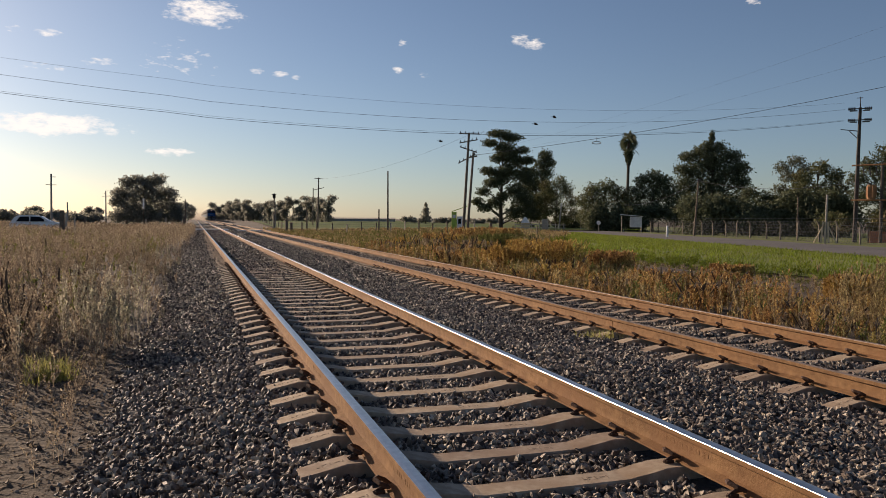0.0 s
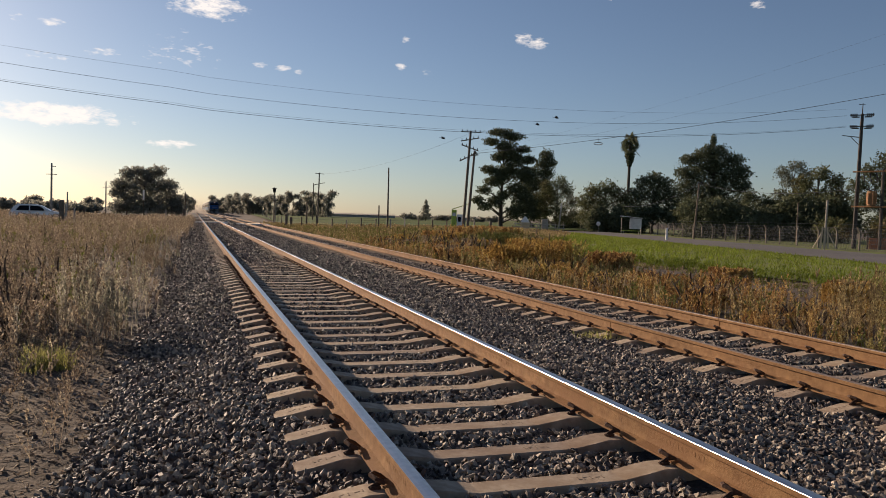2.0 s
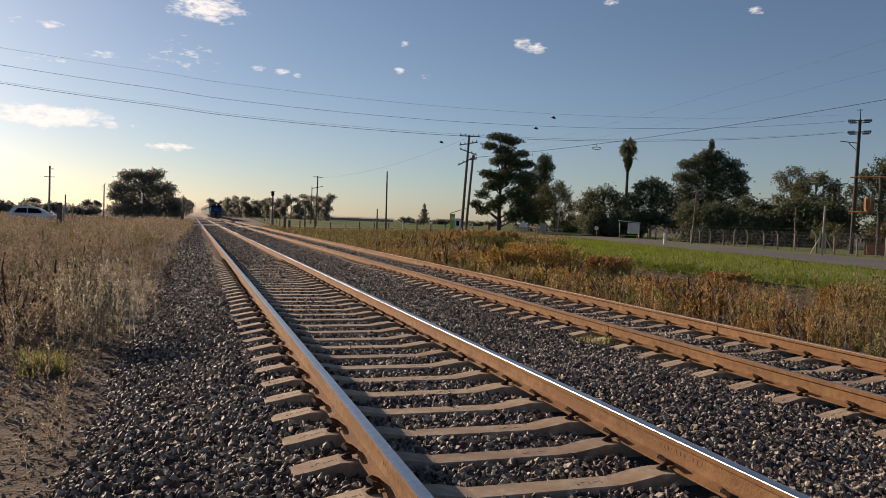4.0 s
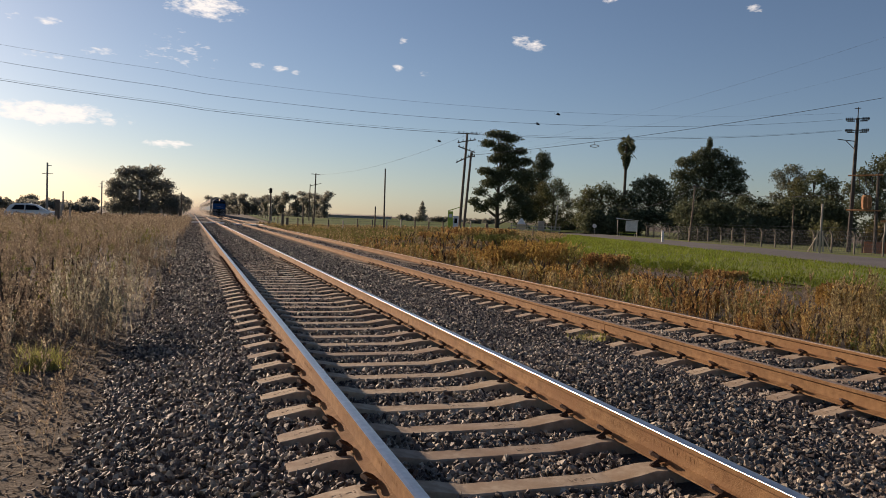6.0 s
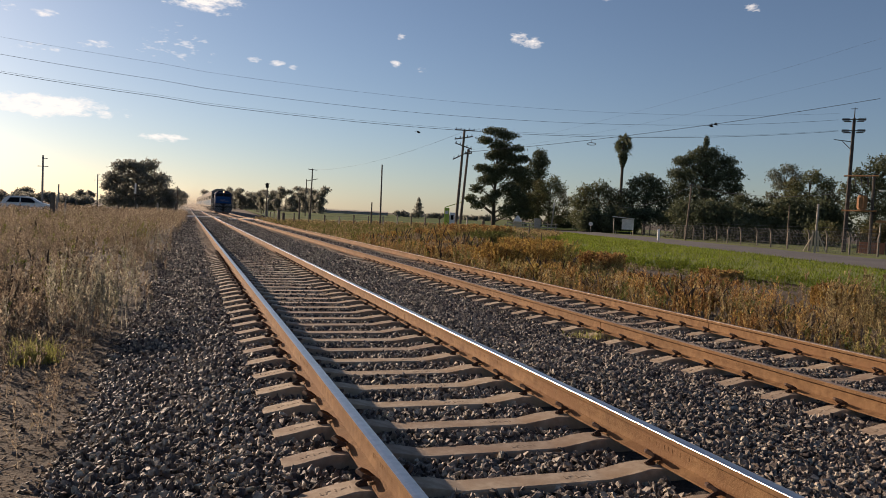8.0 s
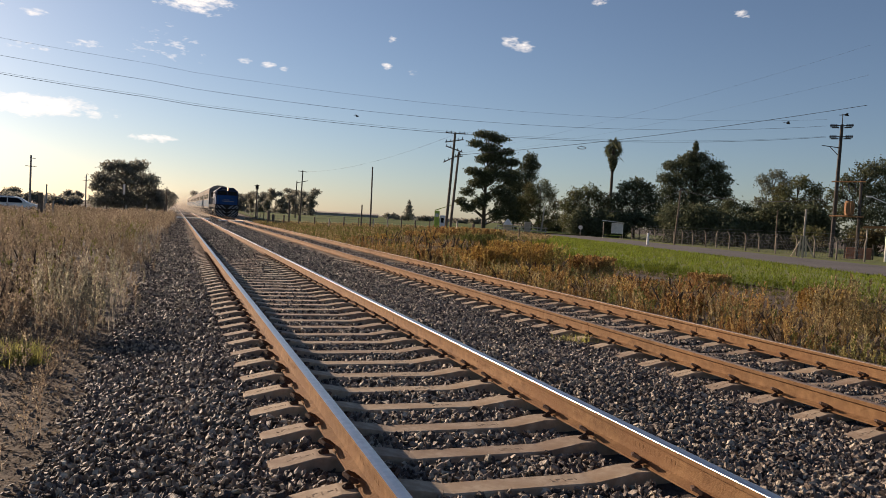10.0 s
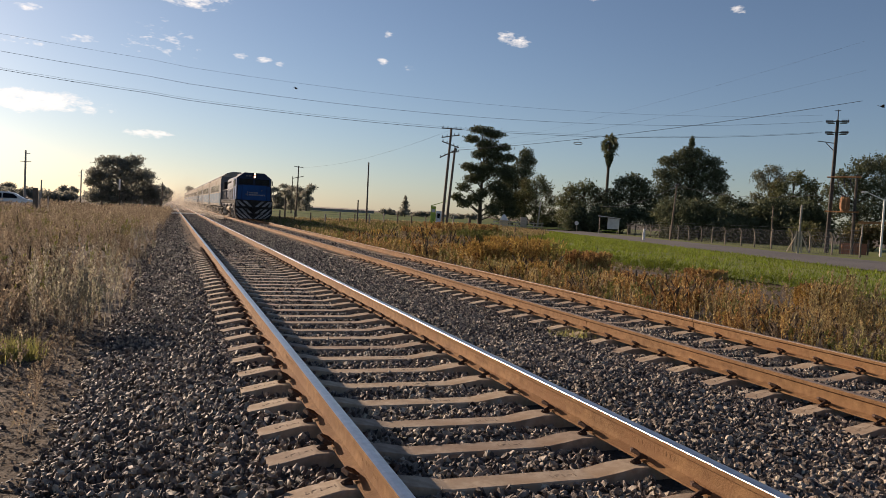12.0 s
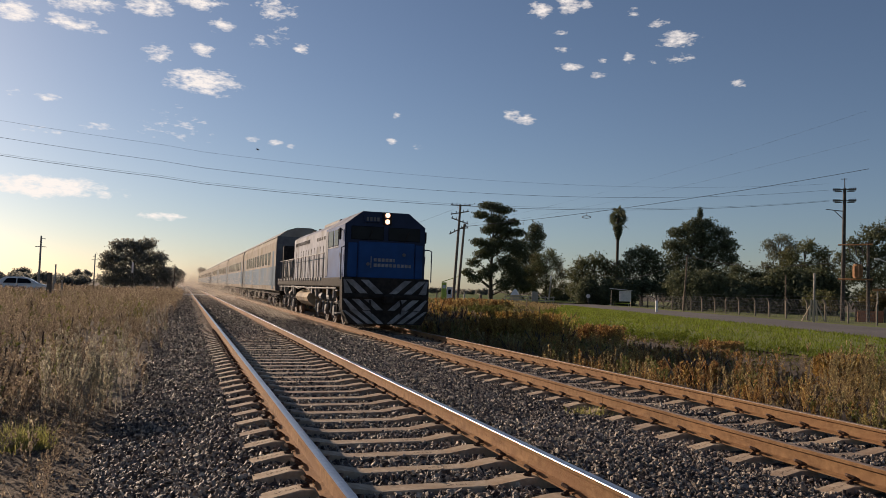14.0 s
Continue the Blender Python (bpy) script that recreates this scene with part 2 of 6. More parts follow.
def arrays(name, verts, faces, material, smooth=False):
    """A mesh object from numpy arrays of points and of equal-sided faces."""
    me = bpy.data.meshes.new(name)
    verts, faces = np.asarray(verts, np.float32), np.asarray(faces, np.int32)
    n, k = faces.shape
    me.vertices.add(len(verts))
    me.vertices.foreach_set("co", verts.ravel())
    me.loops.add(n * k)
    me.loops.foreach_set("vertex_index", faces.ravel())
    me.polygons.add(n)
    me.polygons.foreach_set("loop_start", np.arange(0, n * k, k, dtype=np.int32))
    me.polygons.foreach_set("use_smooth", np.full(n, smooth))
    me.update(calc_edges=True)
    me.materials.append(material)
    return new(name, me)


def part(name, bm, material, parent=None, label="", smooth=False):
    me = bpy.data.meshes.new(name)
    bmesh.ops.recalc_face_normals(bm, faces=bm.faces)
    bm.to_mesh(me)
    bm.free()
    if smooth:
        me.polygons.foreach_set("use_smooth", [True] * len(me.polygons))
    for one in material if isinstance(material, (list, tuple)) else [material]:
        me.materials.append(one)
    ob = new(name, me)
    if parent:
        ob.parent = parent
    return tagged(ob, label)


def share(name, me, parent, m):
    """One more object on a mesh that exists."""
    ob = new(name, me)
    ob.parent = parent
    ob.matrix_basis = m
    return ob


def empty(name, x=0, y=0, z=0, rz=0):
    ob = new(name)
    ob.matrix_basis = pose(x, y, z, 0, 0, rz)
    ob.empty_display_size = .2
    return ob


def box(x0, x1, y0, y1, z0, z1, bevel=0.0, bm=None):
    bm = bm or bmesh.new()
    vs = [bm.verts.new((x, y, z)) for x in (x0, x1) for y in (y0, y1) for z in (z0, z1)]
    fs = [bm.faces.new([vs[i] for i in q]) for q in ((0, 1, 3, 2), (4, 6, 7, 5), (0, 4, 5, 1), (2, 3, 7, 6), (0, 2, 6, 4), (1, 5, 7, 3))]
    if bevel:
        es = list({e for f in fs for e in f.edges})
        bmesh.ops.bevel(bm, geom=es, offset=bevel, segments=1, affect="EDGES", profile=.5)
    return bm


def rod(p0, p1, r0, r1=None, seg=8, bm=None):
    bm = bm or bmesh.new()
    p0, p1 = Vector(p0), Vector(p1)
    r1 = r0 if r1 is None else r1
    q = (p1 - p0).to_track_quat("Z", "Y").to_matrix()
    rings = []
    for p, r in ((p0, r0), (p1, r1)):
        rings.append([bm.verts.new(p + q @ Vector((r * math.cos(a), r * math.sin(a), 0))) for a in [2 * math.pi * i / seg for i in range(seg)]])
    for i in range(seg):
        bm.faces.new((rings[0][i], rings[0][(i + 1) % seg], rings[1][(i + 1) % seg], rings[1][i]))
    bm.faces.new(rings[0][::-1])
    bm.faces.new(rings[1])
    return bm


def tube(points, r, seg=5, bm=None):
    bm = bm or bmesh.new()
    pts = [Vector(p) for p in points]
    rings = []
    for i, p in enumerate(pts):
        d = (pts[min(i + 1, len(pts) - 1)] - pts[max(i - 1, 0)]).normalized()
        q = d.to_track_quat("Z", "Y").to_matrix()
        rings.append([bm.verts.new(p + q @ Vector((r * math.cos(a), r * math.sin(a), 0))) for a in [2 * math.pi * k / seg for k in range(seg)]])
    for a, b in zip(rings, rings[1:]):
        for i in range(seg):
            bm.faces.new((a[i], a[(i + 1) % seg], b[(i + 1) % seg], b[i]))
    bm.faces.new(rings[0][::-1])
    bm.faces.new(rings[-1])
    return bm


def prism(profile, axis, lo, hi, bm=None):
    """A closed outline drawn out along an axis: x (outline in y, z), y (in x, z) or z (in x, y)."""
    bm = bm or bmesh.new()
    put = {"x": lambda a, b, c: (c, a, b), "y": lambda a, b, c: (a, c, b), "z": lambda a, b, c: (a, b, c)}[axis]
    A = [bm.verts.new(put(a, b, lo)) for a, b in profile]
    B = [bm.verts.new(put(a, b, hi)) for a, b in profile]
    n = len(profile)
    for i in range(n):
        bm.faces.new((A[i], A[(i + 1) % n], B[(i + 1) % n], B[i]))
    bm.faces.new(A[::-1])
    bm.faces.new(B)
    return bm


# ---- plan ----
T1, T2, GAUGE, DROP = 1.893, 6.443, .873, -.105     # track centres, half the spacing of the rail heads, level of the second track
RAIL = .17
PITCH = .583


def smooth_step(a, b, v):
    k = np.clip((v - a) / (b - a), 0, 1)
    return k * k * (3 - 2 * k)


def ground_z(x, y):
    """The level of the earth beside the tracks."""
    x, y = np.asarray(x, float), np.asarray(y, float)
    left = -.36 + .22 * smooth_step(-3, -14, x)
    right = -.45 - .12 * smooth_step(9, 13, x) + .27 * smooth_step(15, 30, x)
    right = right - .26 * np.exp(-((x - 20.2) / .8) ** 2) * smooth_step(58, 40, y)
    base = np.where(x < 4, left, right)
    rough = .03 * np.sin(1.7 * x + .6 * y) * np.sin(.9 * y - .4 * x) + .015 * np.sin(5.1 * x) * np.sin(4.3 * y)
    return base + rough * (np.abs(y) < 150)


def bed_z(x, y):
    """The top of the ballast."""
    x, y = np.asarray(x, float), np.asarray(y, float)
    z = np.interp(x, [-.95, -.75, .35, .7, 3.1, 3.5, 5.0, 5.3, 5.7, 5.95, 6.9, 7.2, 7.7, 8.1, 9.1, 9.3], [-.48, -.38, -.10, -.085, -.085, -.09, -.175, -.185, -.185, -.165, -.165, -.185, -.185, -.19, -.48, -.58])
    full = smooth_step(17, 30, y) * ((x > 1.1) & (x < 2.7)) * .04
    return z + full + .012 * np.sin(3.1 * x + 1.3 * y) * np.sin(2.3 * y)


def road_x(y):
    return 32.4 + .27 * (y - 29.2)


def verge_x(y):
    return 21.3 + .57 * np.maximum(0, np.asarray(y, float) - 44)

# ---- ground, ballast, road ----


def sheet(name, xs, ys, level, material):
    X, Y = np.meshgrid(xs, ys)
    Z = level(X, Y)
    nx, ny = len(xs), len(ys)
    i = np.arange(nx * ny).reshape(ny, nx)
    f = np.stack([i[:-1, :-1], i[:-1, 1:], i[1:, 1:], i[1:, :-1]], -1).reshape(-1, 4)
    return arrays(name, np.stack([X, Y, Z], -1).reshape(-1, 3), f, material, True)


gx = np.concatenate([[-4000, -1200, -400, -150, -60], np.arange(-30, -6, 2), np.arange(-6, -.4, .25), np.arange(0, 8, 2), np.arange(8, 24, .4), np.arange(24, 60, 2), [70, 100, 200, 500, 1500, 4000]])
gy = np.concatenate([[-600, -100, -30], np.arange(-10, 2, 2), np.arange(2, 30, .4), np.arange(30, 150, 2), [170, 220, 320, 500, 900, 1800, 4500]])
ground = tagged(sheet("ground", gx, gy, ground_z, EARTH), "bare brown earth with thin dry litter", "ground", kind="structure")
ballast = tagged(sheet("ballast_bed", np.arange(-.95, 9.31, .1), np.concatenate([np.arange(-42, 2, 1), np.arange(2, 30, .12), np.arange(30, 120, 1), np.arange(120, 620, 20)]), bed_z, BED),
                 "dark grey crushed stone ballast under two tracks", "ballast", kind="structure")


def strip(name, edge_a, edge_b, ys, lift, material, cols=6):
    xs = np.linspace(0, 1, cols)
    V = np.array([[edge_a(y) + (edge_b(y) - edge_a(y)) * k, y, float(ground_z(edge_a(y) + (edge_b(y) - edge_a(y)) * k, y)) + lift] for y in ys for k in xs])
    i = np.arange(len(V)).reshape(len(ys), cols)
    f = np.stack([i[:-1, :-1], i[:-1, 1:], i[1:, 1:], i[1:, :-1]], -1).reshape(-1, 4)
    return arrays(name, V, f, material, True)


road = tagged(strip("road", lambda y: road_x(y), lambda y: road_x(y) + 9.5, np.arange(-60, 400, 5), .10, ASPHALT), "worn grey asphalt country road", "road", kind="structure")
lawn = tagged(strip("grass_verge", lambda y: min(float(verge_x(y)) - .3, road_x(y) - .5), lambda y: road_x(y), np.arange(-20, 150, 2.5), .05, LAWN, 14), "mown green grass verge beside the road", "grass", kind="structure")
far_verge = tagged(strip("far_verge", lambda y: road_x(y) + 9.5, lambda y: road_x(y) + 60, np.arange(-60, 400, 10), .06, LAWN), "green grass beyond the road", "grass", kind="structure")
crop = tagged(strip("crop_field", lambda y: 12 + .05 * (y - 100), lambda y: 60 + .4 * (y - 100), np.arange(112, 700, 20), .25, FIELD, 8), "low green crop field behind the fence", "field", kind="structure")


# ---- tracks ----

def rail_profile():
    h = RAIL
    half = [(.072, 0), (.072, .010), (.012, .030), (.0085, .06), (.0085, h - .048), (.014, h - .042), (.034, h - .036), (.036, h - .0075), (.0345, h - .004), (.013, h)]
    return half + [(-a, b) for a, b in half[::-1]]


def rail(parent, x, z, y0, y1, head, side):
    bm = bmesh.new()
    prof = rail_profile()
    ys = [y0, y1] if y1 - y0 < 60 else [y0, y0 + 45, y0 + 70, y0 + 130, y1]
    rings = [[bm.verts.new((x + a, y, z + b)) for a, b in prof] for y in ys]
    n = len(prof)
    top = n // 2 - 1
    for A, B in zip(rings, rings[1:]):
        for i in range(n):
            f = bm.faces.new((A[i], A[(i + 1) % n], B[(i + 1) % n], B[i]))
            f.material_index = 1 if abs(i - top) < 2 or i == top + 2 * side else 0      # crown and gauge corner are polished
    bm.faces.new(rings[0])
    bm.faces.new(rings[-1][::-1])
    return part("rail", bm, [RUST, head], parent, "rusty brown steel rail with a polished head" if head is STEEL else "rusty brown steel rail with a dull head")


def rolled_marks(parent, x, z, y):
    """Raised rolling marks on a rail's web, as plain bars."""
    bm = bmesh.new()
    for k in range(11):
        if k % 4 != 3:
            box(x - .0098, x - .008, y + k * .04, y + k * .04 + .018, z + .075, z + .10, 0, bm)
    part("rolled_mark", bm, RUST, parent)


def sleeper_mesh():
    top = [(-1.31, -.058), (-1.20, -.036), (-1.04, -.004), (-.70, -.004), (-.60, -.018), (-.44, -.045), (.44, -.045), (.60, -.018), (.70, -.004), (1.04, -.004), (1.20, -.036), (1.31, -.058)]
    bm = bmesh.new()
    rows = [[bm.verts.new((x, s * w, z if k else -.22)) for x, z in top] for s, w, k in ((-1, .125, 0), (-1, .09, 1), (1, .09, 1), (1, .125, 0))]
    for A, B in zip(rows, rows[1:]):
        for i in range(len(top) - 1):
            bm.faces.new((A[i], A[i + 1], B[i + 1], B[i]))
    for e in (0, -1):
        bm.faces.new([r[e] for r in rows])
    bmesh.ops.bevel(bm, geom=[e for e in bm.edges if all(v.co.z > -.1 for v in e.verts) and abs(e.verts[0].co.y) > .08 and e.verts[0].co.y * e.verts[1].co.y > 0], offset=.008, segments=1, affect="EDGES")
    bmesh.ops.recalc_face_normals(bm, faces=bm.faces)
    me = bpy.data.meshes.new("sleeper")
    bm.to_mesh(me)
    bm.free()
    me.materials.append(CONCRETE)
    return me


def clip_mesh():
    bm = tube([(.045, -.06, .016), (.08, -.062, .045), (.12, -.045, .066), (.145, .0, .072), (.125, .045, .062), (.085, .055, .044), (.07, .015, .036), (.10, -.005, .024), (.15, 0, .0)], .0125, 5)
    box(.09, .145, -.018, .018, -.012, .014, .004, bm)
    bmesh.ops.recalc_face_normals(bm, faces=bm.faces)
    me = bpy.data.meshes.new("clip")
    bm.to_mesh(me)
    bm.free()
    me.materials.append(CLIP)
    return me


def mark_mesh():
    """A worn cast stamp on a sleeper end: a few short bars, too worn to read."""
    bm = bmesh.new()
    for x0, x1, y0, y1 in ((-.09, -.082, -.016, .018), (-.082, -.07, -.016, -.010), (-.06, -.052, -.018, .016), (-.052, -.03, .010, .016), (-.012, -.004, -.018, .018), (.02, .05, -.004, .004), (.062, .07, -.018, .014)):
        box(x0, x1, y0, y1, -.003, .0012, 0, bm)
    bmesh.ops.recalc_face_normals(bm, faces=bm.faces)
    me = bpy.data.meshes.new("stamp")
    bm.to_mesh(me)
    bm.free()
    me.materials.append(STAMPED)
    return me


SLEEPER, CLIPS, STAMP = sleeper_mesh(), clip_mesh(), mark_mesh()
FIRST = 3.83 - 70 * PITCH


def track(name, xc, level, joints, phase, head):
    t = tagged(empty(name, 0, 0, 0), "railway track of rusty rails on brown concrete sleepers", "railway track", kind="structure")
    for side, joint in zip((-1, 1), joints):
        x = xc + side * GAUGE
        if joint:
            rail(t, x, level, -40, joint - .006, head, side)
            rail(t, x, level, joint + .006, 610, head, side)
        else:
            rail(t, x, level, -40, 610, head, side)
        for y in (3.6, 6.4):
            rolled_marks(t, x, level, y)
    y, k = FIRST + phase, 0
    while y < 86:
        s = share("sleeper", SLEEPER, t, pose(xc + random.uniform(-.012, .012), y + random.uniform(-.012, .012), level - .002, 0, 0, random.uniform(-.5, .5)))
        if 2 < y < 24:
            for side in (-1, 1):
                for inner in (-1, 1):
                    share("clip", CLIPS, s, pose(side * GAUGE, 0, 0, 0, 0, 0 if inner > 0 else 180))
        if 2 < y < 8:
            share("stamp", STAMP, s, pose(-1.12, 0, -.0195, 0, -11.3))
            share("stamp", STAMP, s, pose(.25 + random.uniform(-.1, .1), 0, -.0445))
        y += PITCH
    return t


track("track_near", T1, 0.0, (None, 9.59), 0, STEEL)
track("track_far", T2, DROP, (9.41, 9.32), .17, STEEL_WORN)


def cattle_grid(xc, level):
    g = tagged(empty("cattle_grid", xc, 89, level), "pale weathered bars of a cattle grid across the track", "cattle grid")
    for k in range(-7, 8):
        if abs(abs(k * .19) - GAUGE) > .08:
            part("bar", prism([(k * .19 - .06, -.02), (k * .19 + .06, -.02), (k * .19, .12)], "y", -1.3, 1.3), TIMBER, g)
    for y in (-1.45, 1.35):
        part("beam", box(-1.75, 1.75, y, y + .25, -.1, .09, .01), WHITE, g)
    return g


cattle_grid(T1, 0.02)
cattle_grid(T2, DROP + .02)


# ---- train ----
NOSE = [(0, 303.5), (2, 263.6), (4, 223.7), (6, 184.0), (8, 144.2), (10, 104.6), (11, 84.6), (12, 64.8), (13, 44.95), (13.5, 35.1), (14, 25.15)]
LEVEL = DROP + RAIL


def bogie_frame(parent, y, n_axles, gap, r):
    for s in (-1, 1):
        L = gap * (n_axles - 1) / 2 + .55
        bm = prism([(y - L, r - .1), (y - L, r + .18), (y - L + .4, r + .30), (y + L - .4, r + .30), (y + L, r + .18), (y + L, r - .1), (y + L - .3, r - .05), (y + .5, r + .02), (y - .5, r + .02), (y - L + .3, r - .05)], "x", s * 1.12 - .09, s * 1.12 + .09)
        side_frame = part("bogie_frame", bm, BLACK, parent)
        for k in range(n_axles):
            ya = y + (k - (n_axles - 1) / 2) * gap
            bm = box(s * 1.24 - .09, s * 1.24 + .09, ya - .17, ya + .17, r - .2, r + .16, .03)
            part("axle_box", bm, ROOFGREY, side_frame)
            for d in (-.3, .3):
                part("spring", rod((s * 1.22, ya + d, r - .05), (s * 1.22, ya + d, r + .24), .07, .07, 8), BLACK, side_frame)
            # pale colour on the hanger paints in sun catching the bogie
            part("brake_hanger", tube([(s * 1.3, ya + .5, r + .3), (s * 1.32, ya + .53, r - .05), (s * 1.2, ya + .5, r - .3)], .04, 6), STRIPE, parent)


def wheelset(parent, y, r):
    bm = bmesh.new()
    rod((-.9, 0, 0), (.9, 0, 0), .08, .08, 8, bm)
    for s in (-1, 1):
        rod((s * .80, 0, 0), (s * .845, 0, 0), r + .03, r + .02, 24, bm)
        rod((s * .845, 0, 0), (s * .94, 0, 0), r, r - .01, 24, bm)
        rod((s * .94, 0, 0), (s * .96, 0, 0), .14, .12, 10, bm)
    w = part("wheelset", bm, RUBBER, parent)
    w.matrix_basis = pose(0, y, r)
    return w


def locomotive():
    """A hood unit with a full-width cab; its nose is at y = 0 and it reaches back along +y; z is from the rail head."""
    t = tagged(empty("locomotive", T2, 25, LEVEL), "blue diesel locomotive with grey sides and chevron stripes", "locomotive")
    W = 1.40
    cab = [(-W, 1.68), (-W, 3.47), (-.80, 3.93), (.80, 3.93), (W, 3.47), (W, 1.68)]
    # cab, sloping a little at the front
    bm = bmesh.new()
    rings = [[bm.verts.new((x, y + (z - 1.68) * k, z)) for x, z in cab] for y, k in ((0, .03), (3.6, 0))]
    n = len(cab)
    for i in range(n):
        f = bm.faces.new((rings[0][i], rings[0][(i + 1) % n], rings[1][(i + 1) % n], rings[1][i]))
        f.material_index = 1 if i in (0, 4) else (2 if i in (1, 2, 3) else 0)
    bm.faces.new(rings[0][::-1])
    bm.faces.new(rings[1])
    bmesh.ops.bevel(bm, geom=[e for e in bm.edges if e.verts[0].co.y < .2 and e.verts[1].co.y < .2], offset=.05, segments=2, affect="EDGES")
    part("cab", bm, [NAVY, BLUE, SILVER], t)
    nose = part("nose_panel", box(-.95, 1.0, -.06, .03, 1.66, 2.90, .03), BLUE, t, "bright blue nose panel")
    part("nose_side", box(-1.30, -.98, -.03, .03, 1.70, 2.85, .02), BLUE, t)
    part("nose_side", box(1.03, 1.30, -.03, .03, 1.70, 2.85, .02), BLUE, t)
    for x0, x1 in ((-1.2, -.08), (.08, 1.2)):
        pane = part("windscreen", box(x0, x1, -.0, .06, 2.96, 3.42, .02), GLASS, t, "dark windscreen glass")
        part("wiper", tube([((x0 + x1) / 2, -.03, 2.92), ((x0 + x1) / 2 + .16, -.02, 3.3)], .012, 4), BLACK, pane)
    plate = part("number_box", box(-.78, -.18, -.0, .08, 3.55, 3.78, .015), NAVY, t)
    for k in range(4):
        part("marking", box(-.70 + k * .12, -.62 + k * .12, -.01, .0, 3.60, 3.73), ROOFGREY, plate)
    lamps = part("lamp_box", box(-.13, .17, -.03, .1, 3.50, 3.92, .02), BLACK, t)
    for z in (3.82, 3.60):
        part("headlamp", rod((.02, -.05, z), (.02, -.02, z), .075, .09, 14), LAMP_ON, lamps, "lit warm headlamp")
    for x, zz in ((-.62, 2.15), (.62, 2.5)):
        part("marker_lamp", rod((x, -.09, zz), (x, -.05, zz), .06, .06, 10), ROOFGREY, t)
    # faded lettering on the nose as plain bars
    for x0, x1, z in ((-.42, .30, 2.30), (-.42, .88, 2.12)):
        k = x0
        while k < x1:
            part("lettering", box(k, min(k + .10, x1), -.068, -.06, z - .055, z + .055), STRIPE, nose)
            k += .135
    part("emblem", box(-.53, -.50, -.068, -.06, 2.02, 2.42), STRIPE, nose)
    # side windows and doors of the cab
    for s in (-1, 1):
        for y0, y1 in ((1.15, 1.85), (2.05, 3.0)):
            bm = box(s * W - .02, s * W + .02, y0, y1, 2.78, 3.36, .015)
            pane = part("side_window", bm, GLASS, t)
            bm = box(s * W - .01, s * W + .035, y0 - .05, y1 + .05, 2.72, 2.78, .01)
            part("window_sill", bm, SILVER, pane)
        part("mirror", box(s * (W + .1) - .04, s * (W + .1) + .04, .35, .43, 2.95, 3.35, .02), BLACK, t)
        part("mirror_arm", tube([(s * W, .5, 3.3), (s * (W + .1), .4, 3.25)], .015, 4), BLACK, t)
        part("cab_door", box(s * W - .012, s * W + .018, 3.1, 3.55, 1.72, 3.4, .01), NAVY, t)
        part("handrail", tube([(s * (W + .16), -.2, 1.6), (s * (W + .16), -.2, 2.65), (s * (W + .06), -.15, 2.7), (s * W, .05, 2.7)], .022, 6), STRIPE, t)
        part("step_rail", tube([(s * (W + .02), .3, 1.65), (s * (W + .1), .35, 2.5)], .018, 5), STRIPE, t)
    # long hood with vertical ribs and doors
    hood = [(-1.16, 1.68), (-1.16, 3.60), (-.88, 3.80), (.88, 3.80), (1.16, 3.60), (1.16, 1.68)]
    part("hood", prism(hood, "y", 3.6, 14.0), SILVER, t)
    part("roof_hatch", box(-.8, .8, 4.2, 7.6, 3.79, 3.98, .05), ROOFGREY, t)
    part("exhaust_stack", box(-.35, .35, 6.9, 7.6, 3.95, 4.08, .04), BLACK, t)
    part("radiator_fan", rod((0, 9.6, 3.78), (0, 9.6, 3.93), .7, .7, 20), BLACK, t)
    part("radiator_fan", rod((0, 11.3, 3.78), (0, 11.3, 3.93), .7, .7, 20), BLACK, t)
    part("roof_fairing", prism([(3.9, 3.79), (4.9, 4.0), (5.3, 4.0), (6.0, 3.79)], "x", -.7, .7), ROOFGREY, t)
    for s in (-1, 1):
        for k in range(13):
            y = 4.0 + k * .76
            part("hood_door", box(s * 1.16 - .01, s * 1.16 + .025, y + .05, y + .68, 1.78, 2.92, .012), SILVER, t)
            part("door_rib", box(s * 1.16 - .01, s * 1.16 + .05, y - .05, y + .05, 1.70, 2.98, .01), BLACK, t)
        for k in range(5):
            y = 4.6 + k * .55
            part("vent", box(s * 1.16 - .01, s * 1.16 + .02, y, y + .34, 3.22, 3.36, .01), BLACK, t)
        part("air_grille", box(s * 1.16 - .01, s * 1.16 + .02, 9.0, 13.6, 3.2, 3.44, .01), SILVER, t)
        for k in range(14):
            part("grille_slat", box(s * 1.17, s * 1.19, 9.1 + k * .32, 9.22 + k * .32, 3.24, 3.40), BLACK, t)
    # walkway rails beside the hood
    for s in (-1, 1):
        part("walkway_rail", tube([(s * 1.42, 3.75, 2.62), (s * 1.42, 12.4, 2.62)], .02, 5), STRIPE, t)
        for k in range(8):
            part("stanchion", tube([(s * 1.42, 3.85 + k * 1.15, 1.6), (s * 1.42, 3.85 + k * 1.15, 2.62)], .018, 5), STRIPE, t)
    part("rear_hood", box(-1.2, 1.2, 14.0, 17.2, 1.68, 2.68, .06), BLACK, t)
    for k in range(6):
        part("vent_slat", box(-1.26, -1.20, 14.2 + k * .5, 14.45 + k * .5, 1.8, 2.6, .01), ROOFGREY, t)
    for s in (-1, 1):
        part("railing", tube([(s * 1.42, 12.4, 2.62), (s * 1.42, 17.3, 2.62)], .02, 5), STRIPE, t)
